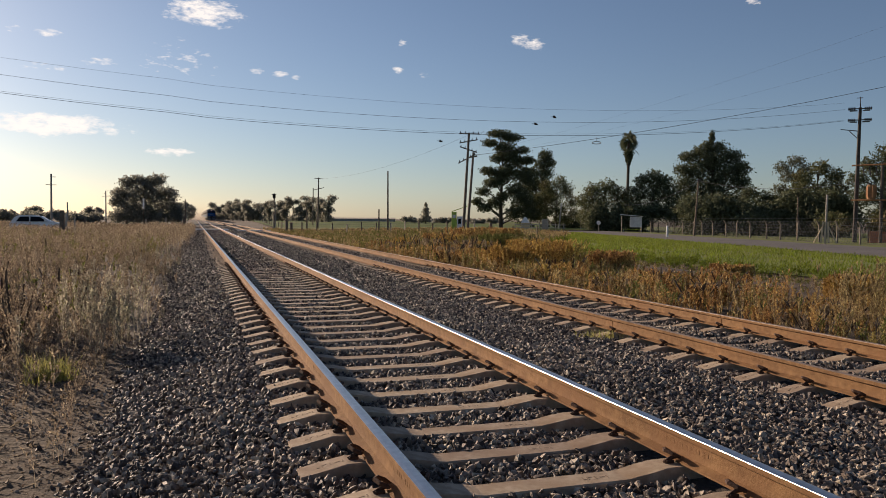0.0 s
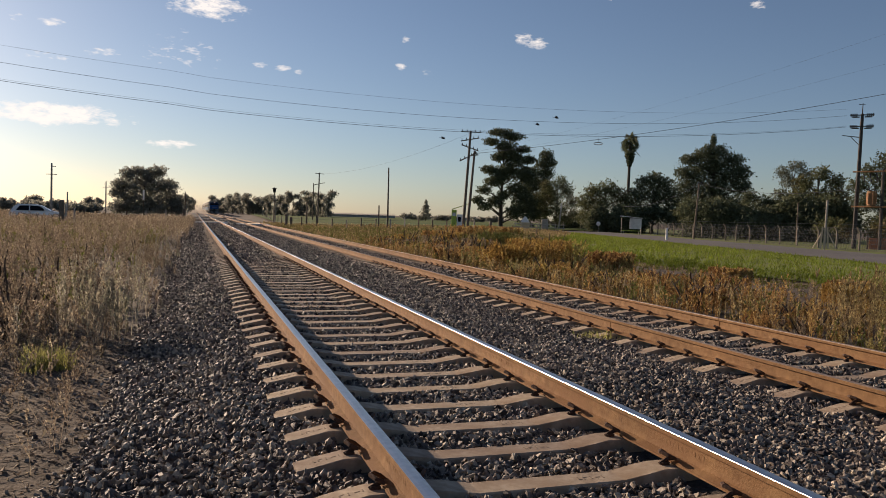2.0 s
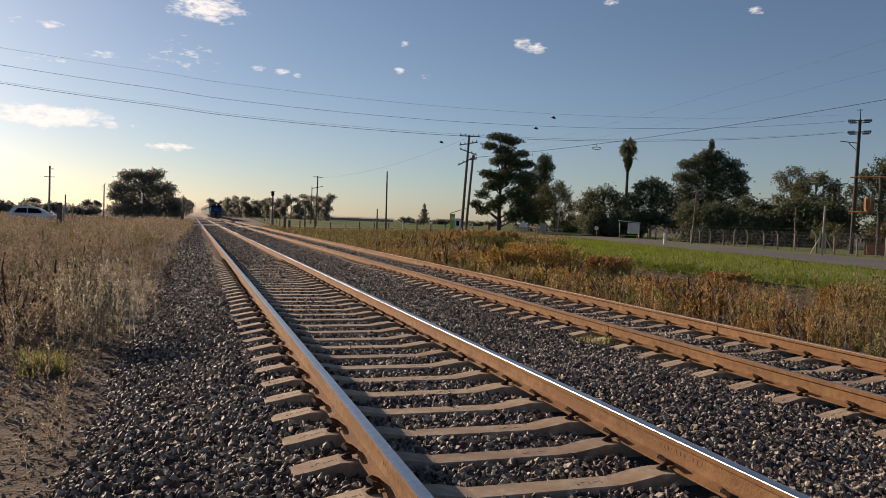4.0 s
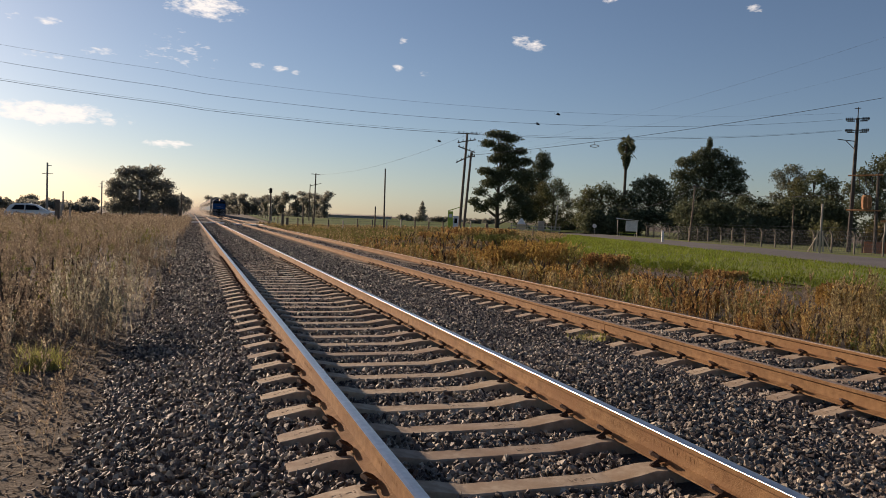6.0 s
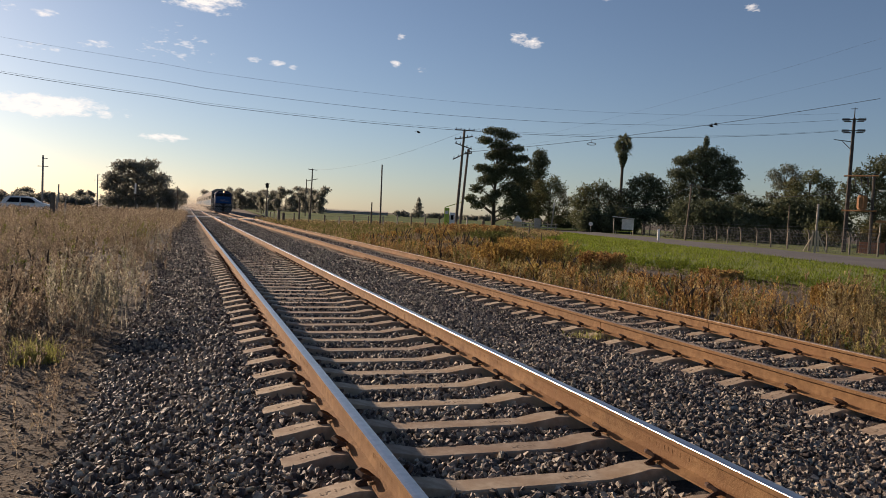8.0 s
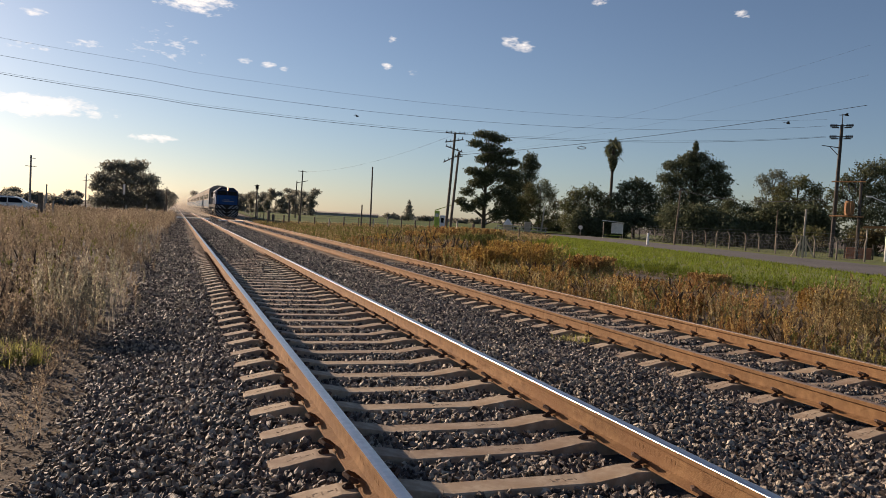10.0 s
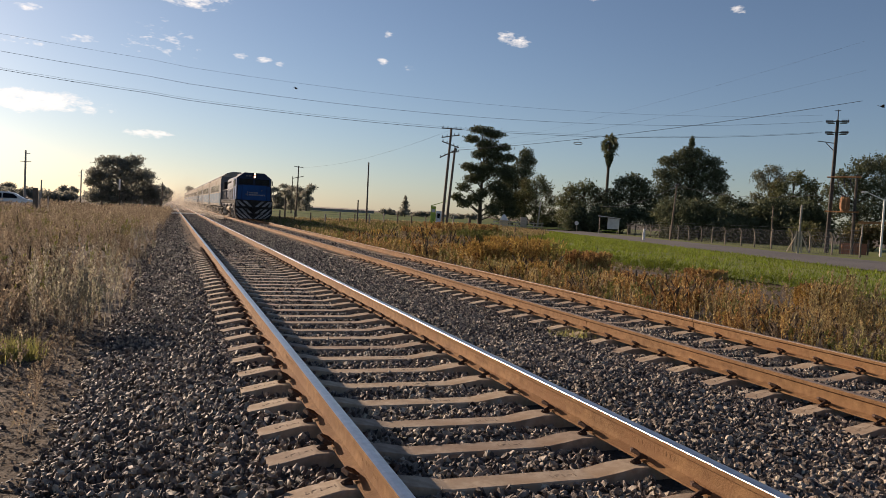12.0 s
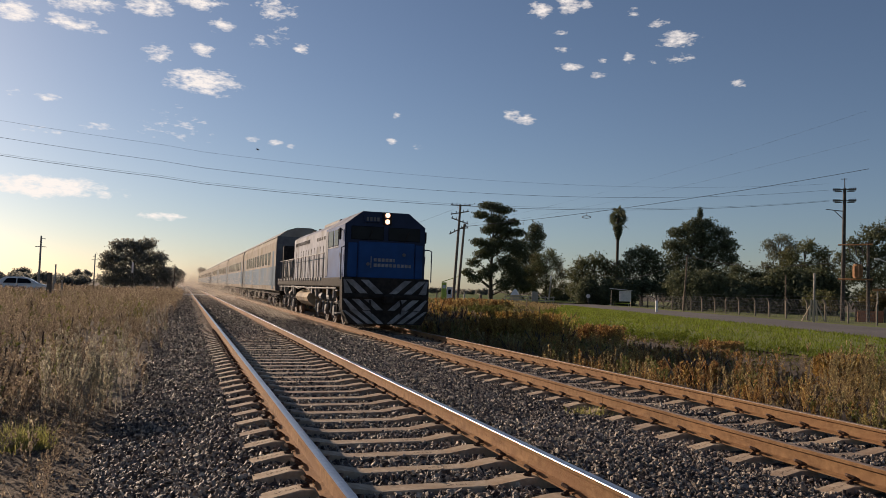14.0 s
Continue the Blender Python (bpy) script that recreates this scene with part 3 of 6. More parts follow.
        for k in range(8):
            part("stanchion", tube([(s * 1.42, 12.5 + k * .68, 1.6), (s * 1.42, 12.5 + k * .68, 2.62)], .018, 5), STRIPE, t)
    part("rear_cab_wall", box(-1.3, 1.3, 17.2, 17.6, 1.68, 3.5, .05), BLACK, t)
    # frame, pilot, plough
    part("frame", box(-1.48, 1.48, .05, 17.9, 1.36, 1.68, .03), BLACK, t)
    for k in range(22):
        part("frame_lug", box(-1.52, -1.48, 4 + k * .62, 4.2 + k * .62, 1.58, 1.70, .01), STRIPE, t)
    pilot = prism([(-1.5, 1.70), (1.5, 1.70), (1.5, .62), (1.28, .14), (-1.22, .14), (-1.46, .62)], "y", -.22, .25)
    bmesh.ops.bevel(pilot, geom=list(pilot.edges), offset=.03, segments=1, affect="EDGES")
    front = part("pilot", pilot, BLACK, t, "black pilot with pale chevron stripes")
    # chevrons, upper row and lower rows, drawn as slanting bars that meet in the middle
    for z0, z1, xs, wd, in ((1.17, 1.62, (.10, .62, 1.14), .26), (.62, .98, (.08, .50, .95), .24), (.17, .60, (.06, .46, .86), .24)):
        for s in (-1, 1):
            for x in xs:
                run = (z1 - z0) * 1.15
                a = [(s * x, z0), (s * min(x + wd, 1.45), z0), (s * min(x + wd + run, 1.46), z1), (s * min(x + run, 1.40), z1)]
                if z0 < .2:
                    a = [(px * (1.0 if pz > .3 else .86), pz) for px, pz in a]
                part("chevron", prism(a, "y", -.235, -.215), STRIPE, front, "pale warning chevron")
    part("buffer_beam", box(-1.3, 1.3, -.30, -.2, 1.0, 1.16, .03), BLACK, t)
    part("coupler", box(-.14, .14, -.75, -.2, .85, 1.12, .04), BLACK, t)
    for x in (-.55, .5):
        part("air_hose", tube([(x, -.24, .95), (x, -.4, .75), (x * .9, -.42, .5)], .03, 6), BLACK, t)
    for s in (-1, 1):
        for k in range(3):
            part("step", box(s * 1.42 - .12, s * 1.42 + .12, .35, .75, .45 + k * .38, .49 + k * .38, .01), STRIPE, t)
    # brackets, boxes and pipes that hang below the running board; pale ones have sunlight painted in
    for s in (-1, 1):
        for k, y in enumerate((1.5, 2.6, 4.4, 5.2, 6.2, 6.7, 11.6, 12.1, 13.3, 15.0, 16.4)):
            part("bracket", box(s * 1.40 - .05, s * 1.40 + .06, y, y + (.12, .3, .2)[k % 3], .95 + .1 * (k % 3), 1.36, .015), (STRIPE, ROOFGREY, BLACK)[k % 3], t)
        for y in (2.9, 4.55, 13.4, 15.05):
            part("brake_cylinder", rod((s * 1.28, y - .25, .98), (s * 1.28, y + .25, .98), .13, .13, 10), ROOFGREY, t)
            part("brake_rod", tube([(s * 1.33, y, .95), (s * 1.35, y + .3, .6), (s * 1.33, y + .7, .45)], .035, 6), STRIPE, t)
        part("cable", tube([(s * 1.44, 6.9, 1.2), (s * 1.46, 8.4, 1.32), (s * 1.45, 10, 1.22), (s * 1.46, 11.6, 1.32)], .025, 5), ROOFGREY, t)
    # fuel tank and air tanks
    tank = [(1.38 * math.cos(a) * (1 if abs(math.cos(a)) > .2 else 1), .86 + .52 * math.sin(a)) for a in [2 * math.pi * k / 20 for k in range(20)]]
    part("fuel_tank", prism(tank, "y", 7.9, 11.3), TANK, t, "cream fuel tank")
    for s in (-1, 1):
        part("air_tank", rod((s * 1.22, 5.9, 1.2), (s * 1.22, 6.8, 1.2), .16, .16, 12), TANK, t)
        part("pipe", tube([(s * 1.45, 1.0, 1.3), (s * 1.45, 6, 1.28), (s * 1.45, 12, 1.3), (s * 1.45, 17, 1.28)], .03, 5), ROOFGREY, t)
        part("sand_pipe", tube([(s * 1.30, 1.0, 1.3), (s * 1.32, .95, .7), (s * 1.1, 1.1, .15)], .035, 6), STRIPE, t)
    bogie_frame(t, 3.7, 3, 1.65, .52)
    bogie_frame(t, 14.2, 3, 1.65, .52)
    axles = [wheelset(t, y, .50) for y in (2.05, 3.7, 5.35, 12.55, 14.2, 15.85)]
    return t, axles


def coach():
    """A passenger coach, 24 m long, its front at y = 0."""
    t = tagged(empty("coach", T2, 45, LEVEL), "cream and light blue passenger coach with dusty sides", "railway coach", "coaches behind the locomotive")
    W, L = 1.52, 24.0
    side = [(-W + .06, 1.02), (-W, 1.3), (-W, 3.8), (-W + .12, 4.1), (-.95, 4.45), (-.4, 4.62), (.4, 4.62), (.95, 4.45), (W - .12, 4.1), (W, 3.8), (W, 1.3), (W - .06, 1.02)]
    bm = prism(side, "y", 0, L)
    part("body", bm, CREAM, t)
    roof = [(-W + .10, 4.11), (-.95, 4.47), (-.4, 4.64), (.4, 4.64), (.95, 4.47), (W - .10, 4.11)]
    part("roof", prism(roof + [(x * .99, z - .02) for x, z in roof[::-1]], "y", -.02, L + .02), ROOFGREY, t)
    part("end_wall", box(-W + .03, W - .03, -.03, .0, 1.05, 4.1, .01), ROOFGREY, t, "dark end wall")
    part("end_wall", box(-W + .03, W - .03, L, L + .03, 1.05, 4.1, .01), ROOFGREY, t)
    part("gangway", box(-.55, .55, -.42, -.03, 1.0, 3.2, .05), BLACK, t)
    part("gangway", box(-.55, .55, L + .03, L + .42, 1.0, 3.2, .05), BLACK, t)
    for s in (-1, 1):
        part("blue_band", box(s * W - .01, s * W + .008, .05, L - .05, 1.3, 2.4), SKYBLUE, t, "light blue band")
        for y in (1.0, L - 1.7):
            d = part("door", box(s * W - .01, s * W + .02, y, y + .75, 1.12, 3.3, .01), SKYBLUE, t)
            part("door_window", box(s * W, s * W + .026, y + .17, y + .58, 2.4, 3.0, .01), GLASS, d)
            part("door_step", box(s * (W - .1), s * (W + .03), y, y + .75, .62, .68, .01), BLACK, t)
        for k in range(10):
            y = 2.9 + k * 1.86
            part("window", box(s * W - .01, s * W + .014, y, y + 1.25, 2.55, 3.3, .01), GLASS, t)
            part("window_frame", box(s * W - .01, s * W + .03, y - .04, y + 1.29, 2.50, 2.55, .005), ROOFGREY, t)
        part("rain_gutter", box(s * (W - .09) - .02, s * (W - .09) + .02, 0, L, 4.09, 4.13), ROOFGREY, t)
    part("underframe", box(-1.2, 1.2, .3, L - .3, .78, 1.03, .02), BLACK, t)
    for y in (8.2, 11.5, 14.2):
        part("equipment_box", box(-1.25, 1.25, y, y + 1.6, .4, .8, .04), BLACK, t)
    for k in range(4):
        part("roof_vent", box(-.25, .25, 4 + k * 5, 4.5 + k * 5, 4.62, 4.74, .03), ROOFGREY, t)
    for y in (3.2, L - 3.2):
        bogie_frame(t, y, 2, 2.5, .46)
        for off in (-1.25, 1.25):
            wheelset(t, y + off, .46)
    return t


loco, loco_axles = locomotive()
coaches = [coach()]
for _ in range(8):
    coaches.append(copy_thing(coaches[0], pose(T2, 45 + 25 * len(coaches), LEVEL)))
COACH_AT = [18.9 + 24.9 * k for k in range(len(coaches))]


def dust_cloud():
    """Fine flecks that hang beside and behind the train, thickest near the ground."""
    rng = np.random.default_rng(5)
    n = 420000
    y = 10 + 330 * rng.random(n) ** 1.35
    grow = np.clip((y - 8) / 60, .12, 1)
    side = rng.normal(0, 1, n) * (1.2 + 1.6 * grow) - 1.0 * grow
    z = rng.exponential(1, n) * (.22 + .95 * grow + .5 * np.clip((y - 60) / 100, 0, 1)) - .1
    m = 130000
    y = np.concatenate([y, 8 + 75 * rng.random(m) ** 1.1])
    near = np.clip((y[n:] - 7) / 30, .1, 1)
    side = np.concatenate([side, -1.75 - rng.exponential(1, m) * (.35 + 1.3 * near)])
    z = np.concatenate([z, rng.exponential(1, m) * (.18 + .55 * near) - .15])
    puff = np.sin(.55 * y + side) * np.sin(.23 * y - 1.3 * z + 1) + .5 * np.sin(1.7 * y + 2.2 * z)
    keep = ~((np.abs(side) < 1.75) & (z < 4.6)) & (puff + rng.normal(0, .8, n + m) > -.5)
    c = np.stack([side, y, z], 1)[keep]
    size = (.0045 + .0055 * rng.random(len(c))) * (1 + y[keep] / 45)
    tri = rng.normal(0, 1, (len(c), 3, 3))
    tri /= np.linalg.norm(tri, axis=2, keepdims=True)
    V = (c[:, None] + tri * size[:, None, None]).reshape(-1, 3)
    ob = arrays("dust_cloud", V, np.arange(len(V)).reshape(-1, 3), DUST)
    return tagged(ob, "thin tan dust raised along the train", "dust", kind="stuff")


dust = dust_cloud()

# ---- ballast stones ----


def stone_shapes(n, corners, seed):
    """Split rocks: hulls of a few corners each, all with the same count of faces."""
    rng = np.random.default_rng(seed)
    shapes, faces = [], []
    while len(shapes) < n:
        p = rng.normal(0, 1, (corners, 3))
        p /= np.linalg.norm(p, axis=1, keepdims=True)
        gap = np.linalg.norm(p[:, None] - p[None], axis=2) + np.eye(corners) * 9
        if gap.min() < .42:
            continue
        p = np.sign(p) * np.abs(p) ** .75 * rng.uniform((.95, .62, .36), (1.4, .98, .66))
        bm = bmesh.new()
        for q in p:
            bm.verts.new(q)
        bmesh.ops.convex_hull(bm, input=bm.verts[:])
        bmesh.ops.triangulate(bm, faces=bm.faces[:])
        bm.verts.index_update()
        if len(bm.verts) == corners and len(bm.faces) == 2 * corners - 4 and all(v.link_faces for v in bm.verts):
            bmesh.ops.recalc_face_normals(bm, faces=bm.faces[:])
            shapes.append(np.array([v.co[:] for v in bm.verts]))
            faces.append([[v.index for v in f.verts] for f in bm.faces])
        bm.free()
    return np.array(shapes), np.array(faces)


def turns(n, rng):
    q = rng.normal(0, 1, (n, 4))
    q /= np.linalg.norm(q, axis=1, keepdims=True)
    w, x, y, z = q.T
    return np.stack([np.stack([1 - 2 * (y * y + z * z), 2 * (x * y - z * w), 2 * (x * z + y * w)], 1),
                     np.stack([2 * (x * y + z * w), 1 - 2 * (x * x + z * z), 2 * (y * z - x * w)], 1),
                     np.stack([2 * (x * z - y * w), 2 * (y * z + x * w), 1 - 2 * (x * x + y * y)], 1)], 1)


def on_sleeper(x, y):
    hit = np.zeros(len(x), bool)
    for xc, phase in ((T1, 0), (T2, .17)):
        k = (y - FIRST - phase) / PITCH
        near = np.abs(k - np.round(k)) * PITCH
        hit |= (np.abs(x - xc) < 1.30) & (near < .105)
    return hit


def near_rail(x):
    return np.min(np.abs(x[:, None] - np.array([T1 - GAUGE, T1 + GAUGE, T2 - GAUGE, T2 + GAUGE])), axis=1)


def scatter(y0, y1, per_m2, r0, r1, seed, layers=1.0):
    rng = np.random.default_rng(seed)
    n = int((y1 - y0) * 10.2 * per_m2)
    x, y = rng.uniform(-.95, 9.2, n), rng.uniform(y0, y1, n)
    r = rng.uniform(r0, r1, n)
    seen = (y < 2.4) | (x > -.32 * y - .2) & (x < 1.25 * y + 1.2)
    rare = rng.random(n)
    clear = ~(on_sleeper(x, y) & (y < 19 + rng.uniform(0, 6, n)) & (rare > .012))
    rail_gap = near_rail(x) > .085 + r * .5
    thin = (x > -.75) & (x < 8.9) | (rare < .35)
    k = seen & clear & rail_gap & thin
    x, y, r = x[k], y[k], r[k]
    z = bed_z(x, y) + r * rng.uniform(-.15, .75, len(r)) + .012 * rng.random(len(r))
    return np.stack([x, y, z], 1), r, rng


def stones(y0, y1, per_m2, r0, r1, corners, seed):
    c, r, rng = scatter(y0, y1, per_m2, r0, r1, seed)
    shapes, faces = stone_shapes(24, corners, seed)
    rot = turns(len(r), rng)
    pick = rng.integers(0, len(shapes), len(r))
    tpl = shapes[pick]
    V = np.einsum("nij,nkj->nki", rot, tpl) * r[:, None, None] + c[:, None]
    F = faces[pick] + (np.arange(len(r)) * tpl.shape[1])[:, None, None]
    return tagged(arrays("ballast_stones", V.reshape(-1, 3), F.reshape(-1, 3), STONE), "loose dark grey crushed stones", "ballast", kind="stuff")


def nearest_stones():
    c, r, rng = scatter(3.0, 4.5, 430, .017, .036, 10)
    k = (c[:, 0] > 1.2) & (c[:, 0] < 3.6)
    c, r = c[k][:300], r[k][:300]
    shapes, faces = stone_shapes(12, 10, 10)
    meshes = []
    for v, tris in zip(shapes, faces):
        me = bpy.data.meshes.new("stone")
        me.from_pydata([tuple(p) for p in v], [], [tuple(int(i) for i in q) for q in tris])
        me.materials.append(STONE)
        meshes.append(me)
    for i, (p, s) in enumerate(zip(c, r)):
        m = pose(*p, *rng.uniform(0, 360, 3)) @ Matrix.Scale(float(s), 4)
        share("stone", meshes[i % 12], ballast, m)


nearest_stones()
stones(2.4, 9, 1150, .014, .033, 9, 11)
stones(-10, 2.4, 170, .026, .044, 8, 16)
stones(9, 17, 700, .016, .034, 8, 12)
stones(17, 32, 320, .022, .04, 7, 13)
stones(32, 60, 90, .035, .055, 7, 14)
stones(60, 120, 25, .05, .085, 7, 15)


# ---- weeds and grass ----

def stalks(name, pts, height, branches, leaves, leaf, material, label, seed, lean=.1, spread=.5, stem=.003, low=.12, up=2.2):
    """Dead branching herbs: a stem, side shoots that rise from it and narrow leaves and seed heads along them."""
    V = stalk_points(pts, height, branches, leaves, leaf, 1 + pts[:, 1] / 50, seed, lean, spread, stem, low, up)
    return tagged(arrays(name, V, np.arange(len(V)).reshape(-1, 3), material), label, "weeds", kind="stuff")


def stalk_points(pts, height, branches, leaves, leaf, far, seed, lean, spread, stem, low, up):
    """Corners of the three-cornered blades of many herbs."""
    rng = np.random.default_rng(seed)
    n = len(pts)
    h = height(pts, rng)

    def fans(base, way, length, width):
        """Narrow three-cornered blades from base along way."""
        across = np.cross(way, rng.normal(0, 1, way.shape))
        across /= np.linalg.norm(across, axis=-1, keepdims=True) + 1e-9
        across = across * width[..., None]
        return np.stack([base - across, base + across, base + way * length[..., None]], -2).reshape(-1, 3)

    az, tilt = rng.uniform(0, 2 * np.pi, n), rng.normal(0, lean, n)
    d = np.stack([np.cos(az) * np.sin(tilt), np.sin(az) * np.sin(tilt), np.cos(tilt)], 1)
    out = [fans(pts, d, h, stem * far)]
    t = low + (.95 - low) * rng.random((n, branches))
    foot = pts[:, None] + d[:, None] * (h[:, None] * t)[..., None]
    a = rng.uniform(0, 2 * np.pi, (n, branches))
    k = spread * rng.uniform(.4, 1.3, (n, branches))
    w = d[:, None] + np.stack([np.cos(a) * k, np.sin(a) * k, 0 * a], -1)
    w /= np.linalg.norm(w, axis=-1, keepdims=True)
    L = h[:, None] * (1.08 - t) * rng.uniform(.35, .75, (n, branches))
    out.append(fans(foot, w, L, np.broadcast_to((stem * .7 * far)[:, None], L.shape)))
    u = rng.uniform(.1, 1.05, (n, branches, leaves))
    spot = foot[:, :, None] + w[:, :, None] * (L[..., None] * u)[..., None]
    dirs = rng.normal(0, 1, spot.shape) + w[:, :, None] * up
    dirs /= np.linalg.norm(dirs, axis=-1, keepdims=True)
    size = leaf * rng.uniform(.5, 1.5, u.shape) * far[:, None, None]
    out.append(fans(spot, dirs, size, size * .3))
    return np.concatenate(out)


def plot(y0, y1, per_m2, x0, x1, seed, keep=None):
    rng = np.random.default_rng(seed)
    n = int((y1 - y0) * (x1 - x0) * per_m2)
    x, y = rng.uniform(x0, x1, n), rng.uniform(y0, y1, n)
    clump = np.sin(2.1 * x + .7 * y) * np.sin(1.3 * y - .9 * x) + .6 * np.sin(5.3 * x + 1.1) * np.sin(4.1 * y)
    k = clump + rng.normal(0, .7, n) > -.7
    if keep:
        k &= keep(x, y, rng)
    x, y = x[k], y[k]
    return np.stack([x, y, ground_z(x, y)], 1)


def left_zone(x, y, rng):
    patch = np.sin(.9 * x + .35 * y) * np.sin(.55 * y - .8 * x + 1) + .5 * np.sin(2.3 * x) * np.sin(1.1 * y)
    edge = -1.02 + .25 * np.sin(y * .9) * (y < 40) + .012 * np.maximum(y - 20, 0)
    front = 9.9 + .4 * np.sin(x * 2.3 + .5) + np.maximum(np.minimum(0, 6 * (x + 1.62)), -1.6 + 1.4 * (x + 1.9))
    return (x < edge + .1 + rng.normal(0, .3, len(x))) & (y > front) & (x > -.31 * y - 2.6) & (patch + rng.normal(0, .3, len(x)) > -.3)


tall = lambda p, rng: (.4 + .75 * rng.random(len(p)) ** 1.5) * (.75 + .3 * np.clip((p[:, 1] - 8) / 10, 0, 1)) * (1 + .28 * np.sin(1.3 * p[:, 0] + .6 * p[:, 1]) * np.sin(.8 * p[:, 1] - 1.7 * p[:, 0])) * np.interp(p[:, 0], [-2.7, -.8], [1.05, .45])
left_label = "tall dry brown weeds with branching stems beside the track"
stalks("dry_weeds", np.concatenate([plot(3.5, 16, 12, -7, -.6, 21, left_zone), plot(16, 34, 11, -12.5, -.4, 22, left_zone)]), tall, 10, 10, .024, WEED_DRY, left_label, 31, stem=.0022)
stalks("dry_weeds", plot(34, 100, 9, -32, .2, 23, left_zone), lambda p, rng: (.5 + .6 * rng.random(len(p))) * np.where(p[:, 0] < -5, .88, 1.1), 7, 6, .030, WEED_DRY, left_label, 32, stem=.0022)
stalks("green_weeds", plot(9, 60, 2.2, -14, -1.4, 47, left_zone), lambda p, rng: .4 + .45 * rng.random(len(p)), 8, 10, .03, BUSH_G, "olive green herbs among the dry weeds", 48)
few = np.array([[-.95, 10.4], [-1.05, 10.5], [-.88, 10.6], [-1.2, 10.7], [-.78, 11.2], [-1.0, 11.6], [-1.35, 11.0], [-.7, 12.0], [-1.15, 10.3], [-.98, 10.9], [-1.6, 11.3], [-1.5, 10.6]])
few = np.concatenate([few + d for d in ((0, 0), (.06, .13), (-.08, .06))])
stalks("pale_weeds", np.column_stack([few, ground_z(few[:, 0], few[:, 1])]), lambda p, rng: .6 + .55 * rng.random(len(p)), 12, 13, .026, WEED_PALE, "pale feathery dry weeds at the ballast edge", 33, lean=.07, spread=.22, low=.05)
fringe = plot(9.8, 40, 2.6, -2.3, -.45, 45)
stalks("pale_weeds", fringe, lambda p, rng: (.15 + .75 * rng.random(len(p)) ** 1.5) * np.interp(p[:, 0], [-1.6, -.5], [1.1, .5]), 9, 10, .024, WEED_PALE, "pale feathery dry weeds at the ballast edge", 46, lean=.08, spread=.24, low=.05)
twig = np.array([[-.92, 6.0], [-.90, 6.05], [-.97, 6.1], [-.86, 6.2], [-1.0, 5.6], [-.8, 6.7], [-1.15, 7.1]])
stalks("thin_twigs", np.column_stack([twig, ground_z(twig[:, 0], twig[:, 1])]), lambda p, rng: .3 + .35 * rng.random(len(p)), 10, 7, .018, WEED_DRY, "thin dry stalks on bare earth", 34, lean=.14, stem=.0016)


def right_zone(x, y, rng):
    patch = np.sin(.8 * x + .5 * y) * np.sin(.65 * y - .9 * x + 2) + .5 * np.sin(2.6 * x + 1) * np.sin(1.4 * y)
    return (patch + rng.normal(0, .4, len(x)) > -.5) & (x > 9.12 + .25 * np.sin(y * 1.7) + rng.normal(0, .1, len(x))) & (x < np.where(y < 42, 13.6 + .045 * y + .9 * np.sin(y * .8), verge_x(y) - .8) + rng.normal(0, .5, len(x))) & (x < 1.3 * y + 3)


low = lambda p, rng: (.25 + .42 * rng.random(len(p)) ** 1.6) * np.clip(.62 + .75 * np.sin(1.5 * p[:, 0] - .9 * p[:, 1]) * np.sin(1.1 * p[:, 1] + .7 * p[:, 0]) + .35 * np.sin(3.7 * p[:, 0] + 1) * np.sin(2.9 * p[:, 1]), .16, 1.35)
red_label = "russet and straw-coloured weeds beside the track"
stalks("russet_weeds", np.concatenate([plot(4, 20, 26, 8.6, 16, 24, right_zone)]), low, 9, 9, .026, WEED_RED, red_label, 35, spread=.4)
stalks("russet_weeds", plot(20, 45, 22, 8.6, 26, 25, right_zone), lambda p, rng: low(p, rng) * .9, 8, 7, .03, WEED_RED, red_label, 36, spread=.4)
stalks("russet_weeds", plot(45, 112, 9, 8.8, 46, 26, right_zone), lambda p, rng: .15 + .4 * rng.random(len(p)) ** 2, 6, 5, .034, STRAW, "brown and straw-coloured weeds before the field", 37, spread=.4)
stalks("green_weeds", plot(6, 90, 5, 8.9, 30, 30, right_zone), lambda p, rng: .2 + .4 * rng.random(len(p)), 7, 9, .028, BUSH_G, "olive green weeds among the russet ones", 40)
stalks("straw_grass", plot(4, 40, 18, 8.7, 14, 28, right_zone), lambda p, rng: .2 + .42 * rng.random(len(p)) ** 1.8, 6, 6, .03, STRAW, "straw grass between the russet weeds", 38, lean=.16, spread=.18, low=.02, up=4)
ditch = lambda x, y, rng: (x > 13.8 + .045 * y + rng.normal(0, .4, len(x))) & (x < verge_x(y) - .2 + rng.normal(0, .2, len(x))) & (x < 1.3 * y + 3) & (np.sin(1.1 * x + .4 * y) * np.sin(.7 * y - .6 * x) + rng.normal(0, .3, len(x)) > -.1)
stalks("ditch_weeds", plot(9, 46, 16, 13, 23, 51, ditch), lambda p, rng: .06 + .2 * rng.random(len(p)) ** 2, 6, 6, .024, WEED_DRY, "low dead growth in the shallow ditch", 52, spread=.7)
stalks("green_weeds", plot(9, 46, 12, 14, 22, 53, ditch), lambda p, rng: .05 + .16 * rng.random(len(p)), 6, 7, .026, BUSH_G, "low green growth in the shallow ditch", 54, spread=.7)
lip = plot(9, 60, 30, -.7, .5, 55)
lip[:, 0] += verge_x(lip[:, 1])
lip[:, 2] = ground_z(lip[:, 0], lip[:, 1])
stalks("edge_grass", lip, lambda p, rng: .15 + .25 * rng.random(len(p)), 6, 6, .03, GRASS, "longer grass along the edge of the verge", 56, spread=.6, low=.02, up=3)
